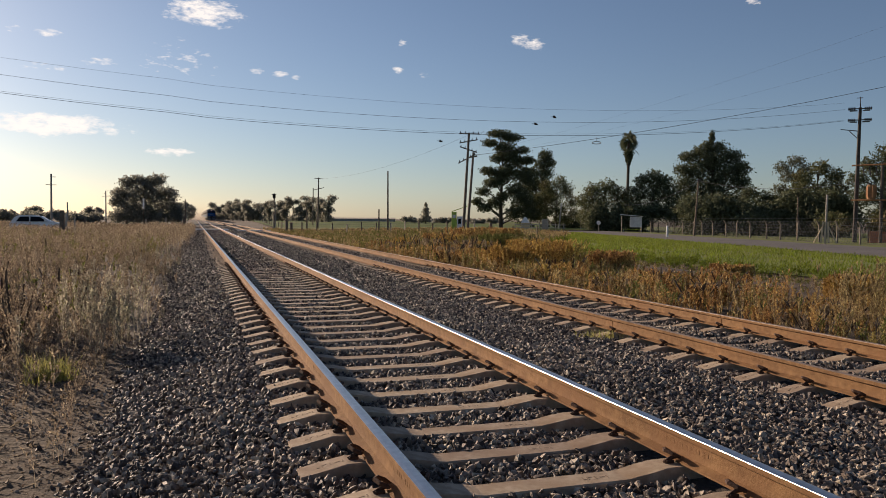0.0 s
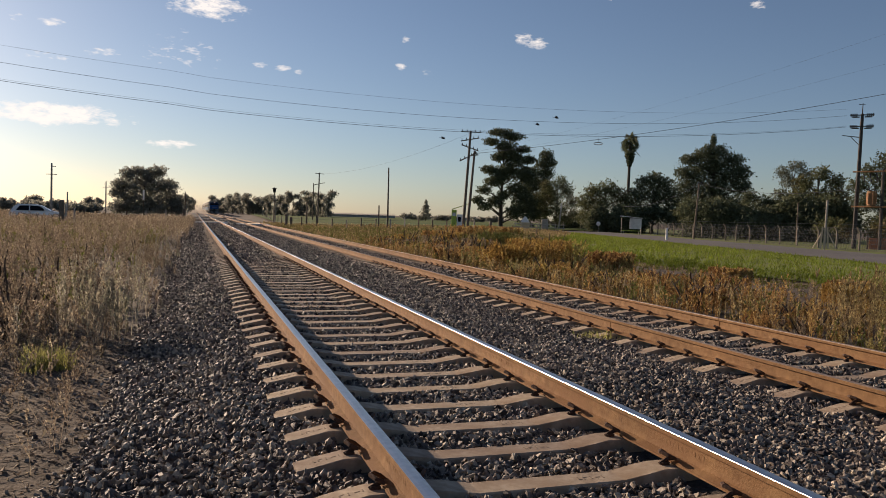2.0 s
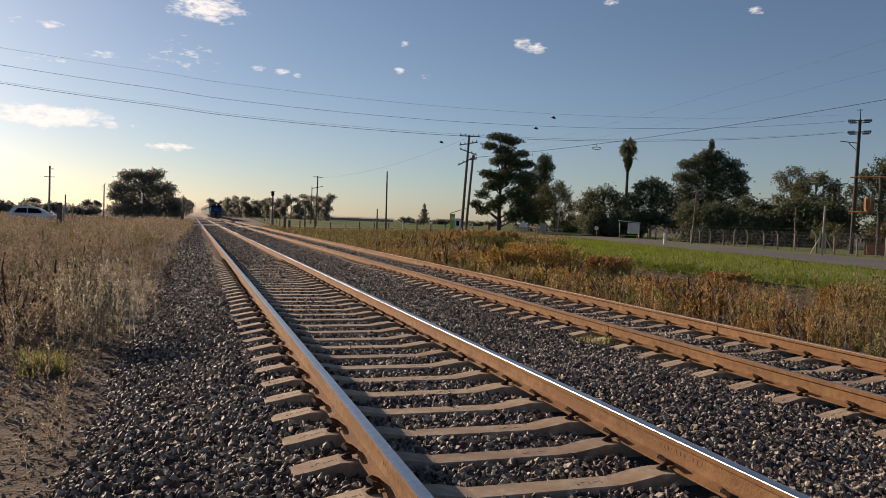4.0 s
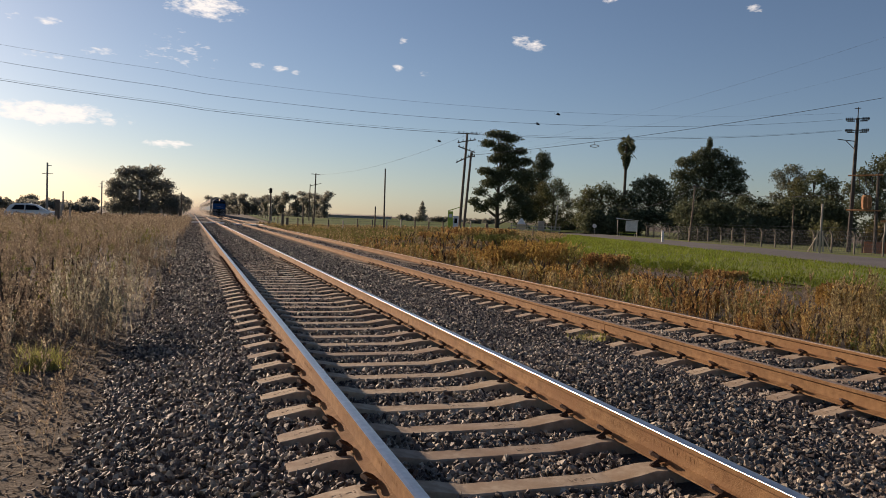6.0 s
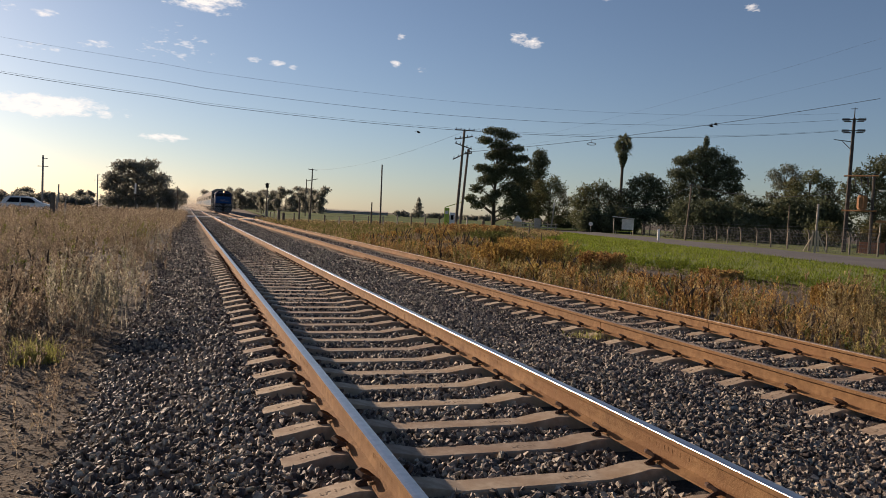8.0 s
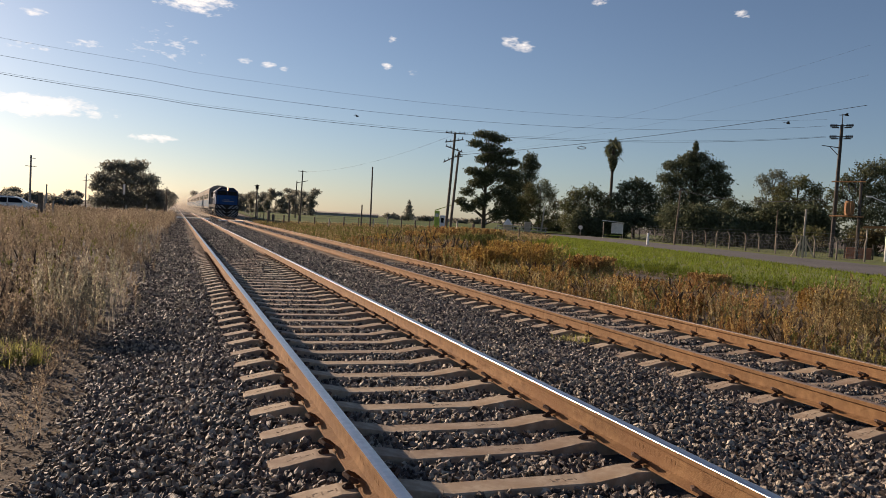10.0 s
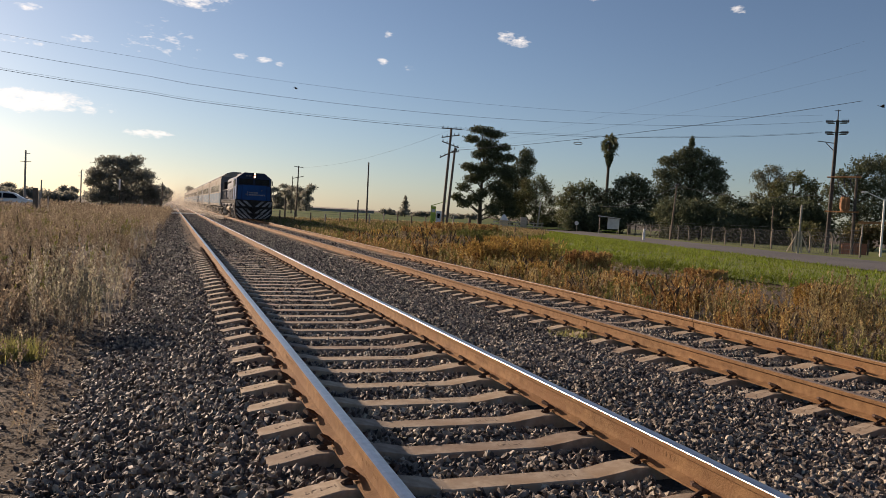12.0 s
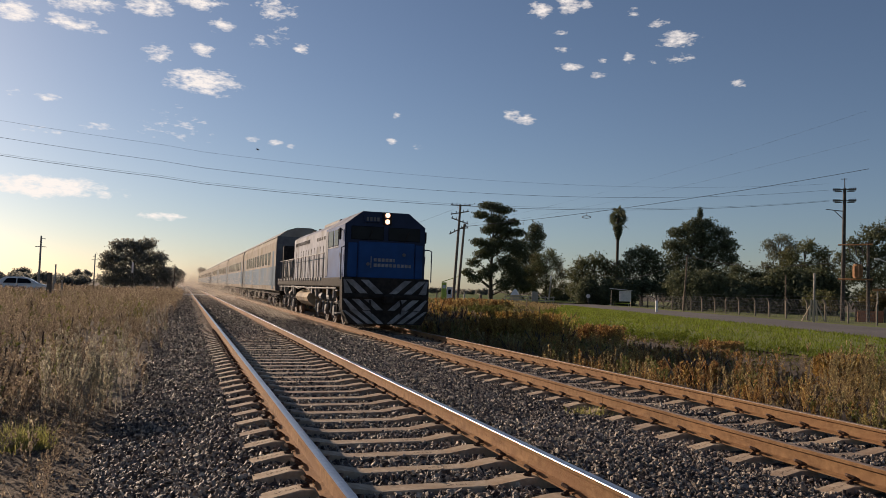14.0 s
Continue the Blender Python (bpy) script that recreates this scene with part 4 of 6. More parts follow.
rng = np.random.default_rng(92)
plume = np.column_stack([rng.normal(11.3, .35, 46), rng.normal(10.3, .35, 46)])
stalks("straw_grass", np.column_stack([plume, ground_z(plume[:, 0], plume[:, 1])]), lambda p, rng: .75 + .6 * rng.random(len(p)), 11, 14, .03, STRAW, "tall feathery straw plume beside the track", 49, lean=.16, spread=.25, low=.05, up=3)


def blades(name, pts, h0, h1, w, material, label, seed):
    rng = np.random.default_rng(seed)
    n = len(pts)
    a = rng.uniform(0, 2 * np.pi, n)
    h = rng.uniform(h0, h1, n)
    grow = w * (1 + pts[:, 1] / 12)
    side = np.stack([np.cos(a), np.sin(a), 0 * a], 1) * grow[:, None]
    tip = pts + np.stack([rng.normal(0, .35, n) * h, rng.normal(0, .35, n) * h, h], 1)
    V = np.stack([pts - side, pts + side, tip], 1).reshape(-1, 3)
    return tagged(arrays(name, V, np.arange(len(V)).reshape(-1, 3), material), label, "grass", kind="stuff")


def verge_zone(x, y, rng):
    return (x > verge_x(y) - .6 + rng.normal(0, .5, len(x))) & (x < road_x(y) + .3) & (x < 1.3 * y + 4)


blades("verge_grass", plot(10, 110, 60, 17, 56, 41, verge_zone), .08, .24, .008, GRASS, "short green grass with darker tufts", 42)
for tx, ty, tz in ((-1.52, 9.0, .34), (-1.40, 9.1, .27)):
    rng = np.random.default_rng(int(tx * -100))
    p = np.column_stack([rng.normal(tx, .09, 200), rng.normal(ty, .09, 200), np.full(200, -.36)])
    blades("grass_tuft", p, tz * .4, tz, .0035, TUFT, "yellow-green grass tuft on bare earth", 43)


def litter():
    rng = np.random.default_rng(77)
    n = 11000
    x, y = rng.uniform(-3.6, -.55, n), rng.uniform(3, 12, n)
    c = np.stack([x, y, ground_z(x, y) + .006], 1)
    a = rng.uniform(0, 2 * np.pi, n)
    L = rng.uniform(.01, .06, n) * (rng.random(n) < .7) + .012
    d = np.stack([np.cos(a), np.sin(a), rng.normal(0, .25, n)], 1) * L[:, None]
    w = np.stack([-np.sin(a), np.cos(a), rng.normal(0, .3, n)], 1) * rng.uniform(.003, .012, n)[:, None]
    V = np.stack([c - d - w, c - d + w, c + d + UP.z * 0 + np.array([0, 0, .008])], 1).reshape(-1, 3)
    tagged(arrays("dry_litter", V, np.arange(len(V)).reshape(-1, 3), WEED_DRY), "dry stalks and leaf litter on bare earth", "litter", kind="stuff")
    c, r, rng = scatter(3, 13, 1, .01, .02, 78)
    n = 2600
    x, y = rng.uniform(-2.6, -.7, n), rng.uniform(3, 12, n)
    keep = rng.random(n) < np.exp((x + .7) * 1.9)
    x, y = x[keep], y[keep]
    r = rng.uniform(.008, .026, len(x))
    shapes, faces = stone_shapes(8, 9, 79)
    pick = rng.integers(0, 8, len(x))
    tpl = shapes[pick]
    V = np.einsum("nij,nkj->nki", turns(len(x), rng), tpl) * r[:, None, None] + np.stack([x, y, ground_z(x, y) + r * .3], 1)[:, None]
    F = faces[pick] + (np.arange(len(x)) * tpl.shape[1])[:, None, None]
    tagged(arrays("strayed_stones", V.reshape(-1, 3), F.reshape(-1, 3), STONE), "stray ballast stones on bare earth", "ballast", kind="stuff")


litter()
# low dead growth between the weeds and the ballast
stalks("low_scrub", plot(5, 14, 60, -4, -1.0, 29, lambda x, y, rng: (y > 7.2 + 1.6 * np.sin(x * 2.3 + 1) + 1.3 * (x + 2.2)) & (x > -.31 * y - .8)), lambda p, rng: .10 + .2 * rng.random(len(p)), 5, 5, .02, WEED_DRY, "low dead growth on bare earth", 39, lean=.5, stem=.002)

rng = np.random.default_rng(91)
p = np.column_stack([rng.normal(5.15, .16, 160), rng.normal(9.1, .12, 160), np.full(160, -.15)])
blades("dry_tuft", p, .04, .13, .003, TUFT, "flattened straw tuft on the ballast", 44)


def leaf_cloud(lobes, n, size, seed, depth=1.0, stretch=1.0):
    """Small leaves spread over the skins of several lobes (x, z, half width, half height, and y)."""
    rng = np.random.default_rng(seed)
    L = np.array([(l[0], l[4] if len(l) > 4 else 0, l[1], l[2], l[2] * depth, l[3]) for l in lobes], float)
    wt = (L[:, 3] * L[:, 5]) ** .9
    pick = rng.choice(len(L), n, p=wt / wt.sum())
    d = rng.normal(0, 1, (n, 3))
    d /= np.linalg.norm(d, axis=1, keepdims=True)
    lump = 1 + .22 * np.sin(d[:, 0] * 7 + pick * 2.3) * np.sin(d[:, 2] * 6 + pick) + .12 * np.sin(d[:, 1] * 13 + pick)
    r = (rng.random(n) ** .45) * lump
    r = np.where(rng.random(n) < .16, r * rng.uniform(1.0, 1.38, n), r)
    c = L[pick, :3] + d * L[pick, 3:] * r[:, None]
    s = size * rng.uniform(.5, 1.3, n)
    u = rng.normal(0, 1, (n, 3))
    u /= np.linalg.norm(u, axis=1, keepdims=True)
    v = np.cross(u, rng.normal(0, 1, (n, 3)))
    v /= np.linalg.norm(v, axis=1, keepdims=True)
    u, v = u * s[:, None] * stretch, v * s[:, None] * .6
    V = np.stack([c - u, c - v * .8 + u * .2, c + u, c + v], 1).reshape(-1, 3)
    return V, np.arange(len(V)).reshape(-1, 4)


def tree(kind_name, az, dist, lobes, n, size, leaf_mat, label, seed, trunk=.3, base=-.25, depth=1.0, stretch=1.0, category="tree", group=""):
    a = radians(az)
    x, y = dist * math.sin(a), dist * math.cos(a)
    t = tagged(empty(kind_name, x, y, base, -az), label, category, group)
    rng = random.Random(seed)
    top = max(l[1] for l in lobes)
    bm = bmesh.new()
    if trunk:
        bend = [(0, 0, 0), (rng.uniform(-.1, .1), 0, top * .3), (rng.uniform(-.25, .25), 0, top * .62), (rng.uniform(-.3, .3), 0, top * .93)]
        for k in range(3):
            rod(bend[k], bend[k + 1], trunk * (1 - .28 * k), trunk * (.72 - .26 * k), 7, bm)
        for l in lobes:
            z0 = max(.8, min(l[1] * .8, l[1] - abs(l[0]) * .6))
            k = min(2, int(z0 / top / .31))
            f = min(1, max(0, (z0 - bend[k][2]) / (bend[k + 1][2] - bend[k][2])))
            px = bend[k][0] + (bend[k + 1][0] - bend[k][0]) * f
            mid = ((px + l[0]) / 2, (l[4] if len(l) > 4 else 0) / 2 + rng.uniform(-.2, .2), (z0 + l[1]) / 2 + .25)
            end = (l[0], l[4] if len(l) > 4 else 0, l[1])
            rod((px, 0, z0), mid, trunk * .36, trunk * .24, 5, bm)
            rod(mid, end, trunk * .24, trunk * .08, 5, bm)
        part("trunk", bm, BARK, t)
    else:
        for l in lobes[::2]:
            ly = l[4] if len(l) > 4 else 0
            rod((l[0] * .8, ly * .8, 0), (l[0], ly, max(.5, l[1])), .06, .02, 5, bm)
        part("stem", bm, BARK, t)
    V, F = leaf_cloud(lobes, int(n * 1.6), size * .82, seed, depth, stretch)
    crown = arrays("crown", V, F, leaf_mat)
    crown.parent = t
    return t


def lobe_mass(x0, x1, z_low, z_top, n, seed, r=(1.2, 2.4)):
    rng = random.Random(seed)
    return [(rng.uniform(x0, x1), rng.uniform(z_low, z_top), rng.uniform(*r), rng.uniform(*r) * .8, rng.uniform(-2, 2)) for _ in range(n)]


tree("tree", 22.3, 150, [(-.6, 18.4, 2.6, .8), (1.8, 17.6, 2.4, .9), (-2.2, 16.6, 1.7, .8), (3.9, 15.2, 1.5, .8), (.6, 15.6, 2.2, 1.2), (5.0, 13.3, 1.6, .9), (-.9, 13.6, 1.5, .9), (2.6, 13, 2.2, 1.3), (-2.6, 11.2, 1.8, .9), (.8, 11, 2.0, 1.6), (3.8, 10.5, 2.2, 1.6),
     (-1.6, 8.8, 2.0, 1.0), (5.2, 9.8, 1.8, 1.4), (-3.4, 7.2, 1.5, .9), (-4.6, 5.2, 1.3, .9), (-3.2, 4.0, 1.5, .8), (.2, 6.2, 1.2, 1.0), (3.0, 7.3, 2.4, 1.8), (4.4, 5.2, 2.4, 2.0), (2.6, 3.0, 1.9, 1.6), (5.6, 3.0, 1.8, 1.8), (-.5, 9.8, 2.2, 1.5), (1.2, 14.4, 2.2, 1.3), (-1.2, 5.0, 1.8, 1.2)], 23750, 0.224, LEAF_DARK,
     "tall dark evergreen with an open layered crown", 1, .45)
tree("tree", 25.5, 165, [(0, 15.4, 1.6, 1.3), (.8, 13.8, 1.5, 1.3), (-.9, 13.6, 1.5, 1.2), (-2.8, 12.0, 1.6, 1.0), (0, 11.6, 1.9, 1.4), (-1.0, 9.4, 2.3, 1.7), (-3.2, 9.0, 1.9, 1.6), (-2.6, 6.5, 2.3, 2.0), (.6, 7, 2.0, 1.8), (-1, 4, 2.6, 2.0)], 9500, 0.231, LEAF_DARK, "dark evergreen tree behind the roadside", 2, .35)
tree("tree", 26.4, 151, [(-1.8, 8.2, 1.7, 1.5), (.6, 9.0, 1.4, 1.5), (1.8, 7.4, 1.5, 1.6), (-3.4, 5.6, 1.6, 1.5), (-.8, 6, 2.0, 1.7), (2.8, 5.2, 1.5, 1.5), (-2.4, 3.4, 2.0, 1.6), (.4, 3.6, 1.9, 1.6), (3.3, 3.0, 1.3, 1.1), (-3.8, 2.2, 1.2, 1.1), (1.5, 1.8, 2.0, 1.0)], 7980, 0.184, LEAF_MID, "thinning brown-green tree by the road", 3, .25)
tree("tree", 29.9, 134, [(-2.2, 6.8, 1.6, 1.4), (.4, 7.2, 1.9, 1.6), (-3.4, 4.9, 1.5, 1.5), (-1.2, 4.6, 2.2, 1.8), (2.6, 5.6, 2.2, 2.0), (-3.0, 2.4, 1.8, 1.6), (0, 2.2, 2.4, 1.8), (3.0, 2.4, 2.2, 1.8)], 8740, 0.204, LEAF_MID, "leafy green tree by the road", 4, .3)
tree("tree", 33.2, 136, [(-1.6, 8.6, 1.5, 1.2), (.2, 9.3, 1.6, 1.2), (1.9, 8.4, 1.5, 1.3), (-2.4, 6.4, 2.0, 1.7), (.6, 6.6, 2.3, 2.0), (3.2, 6.3, 2.0, 1.9), (-3.2, 3.6, 2.2, 2.0), (0, 3.4, 2.6, 2.2), (3.4, 3.3, 2.4, 2.2)], 10640, 0.204, LEAF_DARK, "dense dark tree behind the shelter", 5, .35)
tree("tree", 37.2, 140, [(-.1, 16.3, .5, 1.1), (-.5, 14.8, 1.3, .9), (.9, 14.4, 1.7, 1.1), (-1.8, 13.8, 1.8, 1.2), (-4.0, 12.9, 1.7, 1.0), (3.2, 12.9, 1.9, 1.3), (0, 12.4, 2.8, 1.8), (-4.8, 10.7, 1.7, 1.1), (-2.4, 10.6, 2.6, 1.8), (4.6, 10.8, 1.8, 1.5), (2.2, 10.2, 2.8, 2.0), (-4.2, 8.2, 2.0, 1.6), (0, 7.8, 3.2, 2.2), (4.6, 8.2, 2.0, 1.6), (-3, 5.2, 2.8, 2.4), (2.4, 5, 3.0, 2.4), (5.2, 5.4, 1.3, 1.4), (-1, 2.5, 3.4, 2.2), (4, 2.4, 2.2, 2.0)], 22800, 0.218, LEAF_DARK,
     "huge dark conifer-topped tree", 6, .6)
tree("tree", 40.4, 122, [(-1.4, 6.0, 1.3, 1.0), (.6, 5.2, 1.4, 1.1), (2.2, 4.6, 1.3, 1.4), (-2.6, 3.8, 1.8, 1.6), (.4, 3.0, 2.2, 1.8), (3.0, 2.6, 2.0, 1.7)], 6460, 0.184, LEAF_DARK, "dark bushy tree behind the wire fence", 7, .25)
tree("tree", 42.4, 120, [(-1.4, 9.6, 1.3, 1.0), (.4, 10.4, 1.3, .9), (1.5, 9.2, 1.2, 1.0), (-.6, 8.2, 1.3, 1.0), (1.2, 7.2, 1.4, 1.2), (-1.6, 6.4, 1.2, 1.0), (.2, 5.4, 1.6, 1.2)], 3800, 0.156, LEAF_PALE, "pale sparse eucalyptus with grey leaves", 8, .2)
tree("tree", 44.0, 116, [(-2.0, 7.8, 1.5, 1.2), (.2, 9.1, 1.3, 1.1), (1.8, 8.0, 1.4, 1.2), (-2.4, 5.6, 1.7, 1.4), (.4, 5.8, 2.2, 1.6), (2.6, 5.8, 1.6, 1.5), (-2, 3.0, 2.2, 1.8), (1.2, 2.8, 2.6, 1.9), (3.4, 3.2, 1.6, 1.5)], 9880, 0.177, LEAF_MID, "mixed dark green trees behind the fence", 9, .3)
tree("tree", 47.8, 105, [(-1.6, 8.6, 1.3, 1.0), (.4, 9.8, 1.7, 1.3), (2.4, 10.2, 2.0, 1.4), (-2.8, 7.0, 1.3, 1.0), (.2, 7.4, 2.0, 1.5), (3.0, 7.4, 2.3, 1.9), (-2.0, 5.0, 1.6, 1.3), (1.0, 4.8, 2.2, 1.7), (4.2, 4.6, 2.4, 2.0), (0, 2.4, 2.2, 1.5)], 12350, 0.170, LEAF_DARK, "broad dark green tree at the roadside", 10, .4)
tree("hedge", 38.4, 108, lobe_mass(-5.5, 14, .3, 4.2, 60, 3, (1.4, 2.6)), 22000, .30, LEAF_DARK, "dark shaded shrubbery behind the wire fence", 11, 0, category="hedge")
tree("hedge", 31.2, 131, lobe_mass(-5, 10, .6, 3.6, 30, 4, (1.2, 2.0)), 9000, .30, LEAF_DARK, "dark low shrubs beside the shelter", 12, 0, category="hedge")
tree("hedge", 26.5, 160, lobe_mass(-8, 8, .4, 1.9, 14, 5, (.9, 1.5)), 2600, .28, LEAF_DARK, "low shrubs under the roadside trees", 13, 0, category="hedge")
tree("hedge", 45.5, 100, lobe_mass(-5, 9, .6, 2.6, 14, 6, (.9, 1.6)), 3600, .25, LEAF_MID, "scrub below the transformer poles", 14, 0, category="hedge")
# distant trees and bushes, greyed by haze painted into their leaves
tree("tree", -3.2, 170, [(-3.4, 8.4, 1.7, 1.3), (-1.2, 8.9, 1.6, 1.2), (2.4, 9.1, 1.8, 1.3), (.4, 8.0, 2.0, 1.6), (-4.8, 6.0, 1.9, 1.4), (-2.2, 6.0, 2.4, 1.8), (1.6, 6.2, 2.6, 1.9), (4.6, 6.2, 2.0, 1.5), (-5.6, 4.4, 1.4, 1.0), (-3.2, 3.2, 2.6, 2.2), (.8, 3.0, 3.0, 2.4), (4.6, 3.4, 2.4, 2.2), (6.4, 2.6, 1.6, 1.8), (-5, 1.4, 2.2, 1.4), (-1.5, 1.2, 2.4, 1.3), (2.5, 1.2, 2.6, 1.3), (6, 1.2, 2.2, 1.3)], 15000, .27, LEAF_HAZED, "broad round field tree beside the track", 15, .4, base=-.1)
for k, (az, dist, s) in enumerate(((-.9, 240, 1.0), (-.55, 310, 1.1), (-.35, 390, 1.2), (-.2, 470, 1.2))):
    tree("tree", az, dist, [(-1.5 * s, 4.2 * s, 2.0, 1.6), (1.0 * s, 4.6 * s, 2.0, 1.5), (0, 2.4 * s, 2.6, 2.0)], 1500, .45, LEAF_HAZED, "hazy distant tree beside the line", 20 + k, .25, group="distant trees")
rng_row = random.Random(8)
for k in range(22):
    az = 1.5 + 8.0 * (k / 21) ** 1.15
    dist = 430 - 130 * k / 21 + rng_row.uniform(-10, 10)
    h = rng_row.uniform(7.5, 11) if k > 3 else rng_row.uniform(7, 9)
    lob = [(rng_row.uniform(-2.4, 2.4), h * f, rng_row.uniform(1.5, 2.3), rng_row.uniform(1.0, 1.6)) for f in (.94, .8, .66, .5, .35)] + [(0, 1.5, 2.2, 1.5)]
    tree("tree", az, dist, lob, 2000, .34, LEAF_HAZED, "slim tree in a distant shelter belt", 40 + k, .25, group="distant shelter belt")
tree("tree", 16.7, 260, [(0, 6.5, .5, .9), (0, 5, 1.0, .9), (0, 3.6, 1.4, 1.0), (0, 2, 2.2, 1.4), (-1.5, 1.2, 1.6, .8)], 900, .4, LEAF_HAZED, "small distant conifer in the field", 70, .2)
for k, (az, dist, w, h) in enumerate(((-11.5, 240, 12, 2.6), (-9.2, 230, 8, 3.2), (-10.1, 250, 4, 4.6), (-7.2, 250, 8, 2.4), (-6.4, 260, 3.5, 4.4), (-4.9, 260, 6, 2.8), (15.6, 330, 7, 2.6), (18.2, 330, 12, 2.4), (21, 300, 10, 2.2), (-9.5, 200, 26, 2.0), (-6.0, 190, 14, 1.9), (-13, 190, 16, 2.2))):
    tree("hedge", az, dist, lobe_mass(-w / 2, w / 2, .8, h - .6, 8, 80 + k, (1.0, 1.8)), 1100, .45, LEAF_HAZED, "hazy distant bushes across the field", 80 + k, 0, category="hedge", group="distant bushes")


def palm(az, dist, h):
    a = radians(az)
    t = tagged(empty("palm_tree", dist * math.sin(a), dist * math.cos(a), -.25, -az), "tall fan palm with a skirt of dead fronds", "palm tree")
    part("trunk", rod((0, 0, 0), (.1, 0, h - 2.0), .30, .24, 9), BARK, t)
    V, F = leaf_cloud([(.1, h - 4.4, .85, .8), (.1, h - 5.4, .6, .8), (.1, h - 6.2, .35, .6)], 1500, .22, 5, 1.0)
    skirt = arrays("skirt", V, F, LEAF_DARK)
    skirt.parent = t
    rng = random.Random(4)
    o = Vector((.1, 0, h - 2.6))
    for k in range(34):
        b, e = k * 2.4 + rng.uniform(-.3, .3), radians(-55 + 140 * ((k + .5) / 34) ** .8)
        d = Vector((math.cos(b) * math.cos(e), math.sin(b) * math.cos(e), math.sin(e)))
        L = (.45, 1.0, 1.5, 1.9)[k % 4] + rng.uniform(-.15, .15)
        hub = o + d * L
        bm = tube([o, o + d * L * .6, hub], .03, 4)
        s = d.cross(Vector((rng.uniform(-1, 1), rng.uniform(-1, 1), rng.uniform(-.6, 1)))).normalized()
        for j in range(11):
            f = radians(-95 + 190 * j / 10)
            q = d * math.cos(f) + s * math.sin(f)
            w = (s * math.cos(f) - d * math.sin(f)) * .095
            end = hub + q * rng.uniform(.85, 1.2) - Vector((0, 0, .15 + .2 * rng.random()))
            m = hub + q * .5
            vs = [bm.verts.new(p) for p in (hub, m + w, end, m - w)]
            bm.faces.new(vs)
        part("frond", bm, LEAF_DARK, t)
    return t


palm(31.45, 150, 18.9)


def shrub(x, y, w, h, material, label, seed, n=1500, size=.035):
    t = tagged(empty("shrub", x, y, float(ground_z(x, y))), label, "shrub")
    rng = random.Random(seed)
    lob = [(rng.uniform(-w / 2, w / 2), rng.uniform(.2, .8) * h, rng.uniform(.22, .34) * w, rng.uniform(.2, .3) * h, rng.uniform(-.3, .3) * w) for _ in range(9)]
    bm = bmesh.new()
    for l in lob:
        tube([(l[0] * .2, l[4] * .2, 0), (l[0] * .6, l[4] * .6, l[1] * .6), (l[0], l[4], l[1] + l[3] * .6)], .012, 4, bm)
    part("stem", bm, BARK, t)
    gen = np.random.default_rng(seed)
    m = max(14, n // 110)
    r, a = np.sqrt(gen.random(m)) * .5, gen.uniform(0, 2 * np.pi, m)
    feet = np.stack([r * np.cos(a) * w, r * np.sin(a) * w, 0 * a], 1)
    V = stalk_points(feet, lambda p, q: h * (1.08 - 1.7 * r ** 2) * q.uniform(.6, 1.05, m), 11, 12, size * 1.35, np.ones(m), seed, .16, .45, .004, .05, 1.8)
    c = arrays("foliage", V, np.arange(len(V)).reshape(-1, 3), material)
    c.parent = t
    return t


for sx, sy, sw, sh, sm, lab in ((12.9, 26.4, 2.6, 1.75, BUSH, "golden-brown shrub on the weedy bank"), (11.3, 26.2, 2.1, 1.4, BUSH, "golden-brown shrub on the weedy bank"), (14.2, 30.5, 2.4, 1.6, BUSH, "golden-brown shrub on the weedy bank"),
                                (18.9, 46.5, 2.5, 1.45, BUSH_G, "green shrub turning yellow"), (16.6, 44.0, 1.8, .9, BUSH, "golden-brown shrub on the weedy bank"), (23.5, 64, 4.6, 1.6, WEED_RED, "dark russet scrub below the poles"), (19.5, 60, 3.5, 1.1, WEED_RED, "russet scrub on the weedy bank"),
                                (27.5, 66, 3.4, 1.3, WEED_RED, "dark russet scrub below the poles"), (15.3, 26.0, 1.7, 1.15, WEED_RED, "russet shrub beside the verge"), (19.7, 24.6, 1.6, .7, WEED_RED, "russet shrub beside the verge"), (15.8, 15.2, 1.4, .85, BUSH, "feathery straw-brown shrub beside the track"), (14.6, 13.0, 1.2, .6, BUSH, "low orange-brown shrub beside the track"), (17.3, 16.6, 1.2, .7, WEED_RED, "feathery russet shrub beside the track")):
    shrub(sx, sy, sw, sh, sm, lab, int(sx * 10), 8200, .024 + sy * .0007)

rng_scrub = random.Random(12)
kinds = [shrub(9.9, 11.2, .8, .5, WEED_RED, "low russet scrub beside the track", 501, 1500, .022), shrub(10.6, 14.0, .9, .55, BUSH, "low golden scrub beside the track", 502, 1500, .024),
         shrub(10.2, 17.5, 1.0, .6, WEED_DRY, "low straw-coloured scrub beside the track", 503, 1500, .024), shrub(11.5, 12.2, .8, .5, WEED_RED, "low russet scrub beside the track", 504, 1500, .024)]
for k in range(64):
    sy = 8 + 46 * rng_scrub.random() ** 1.2
    sx = rng_scrub.uniform(9.6, 14.5 if sy < 42 else float(verge_x(sy)) - 1.5)
    if sx < 1.15 * sy + 2:
        m = Matrix.Translation((sx, sy, float(ground_z(sx, sy)) - .03)) @ pose(0, 0, 0, 0, 0, rng_scrub.uniform(0, 360))
        c = copy_thing(kinds[k % 4], m)
        s = rng_scrub.uniform(.75, 1.5) * (1 + sy / 90)
        c.scale = (s, s, s * rng_scrub.uniform(.7, 1.1))
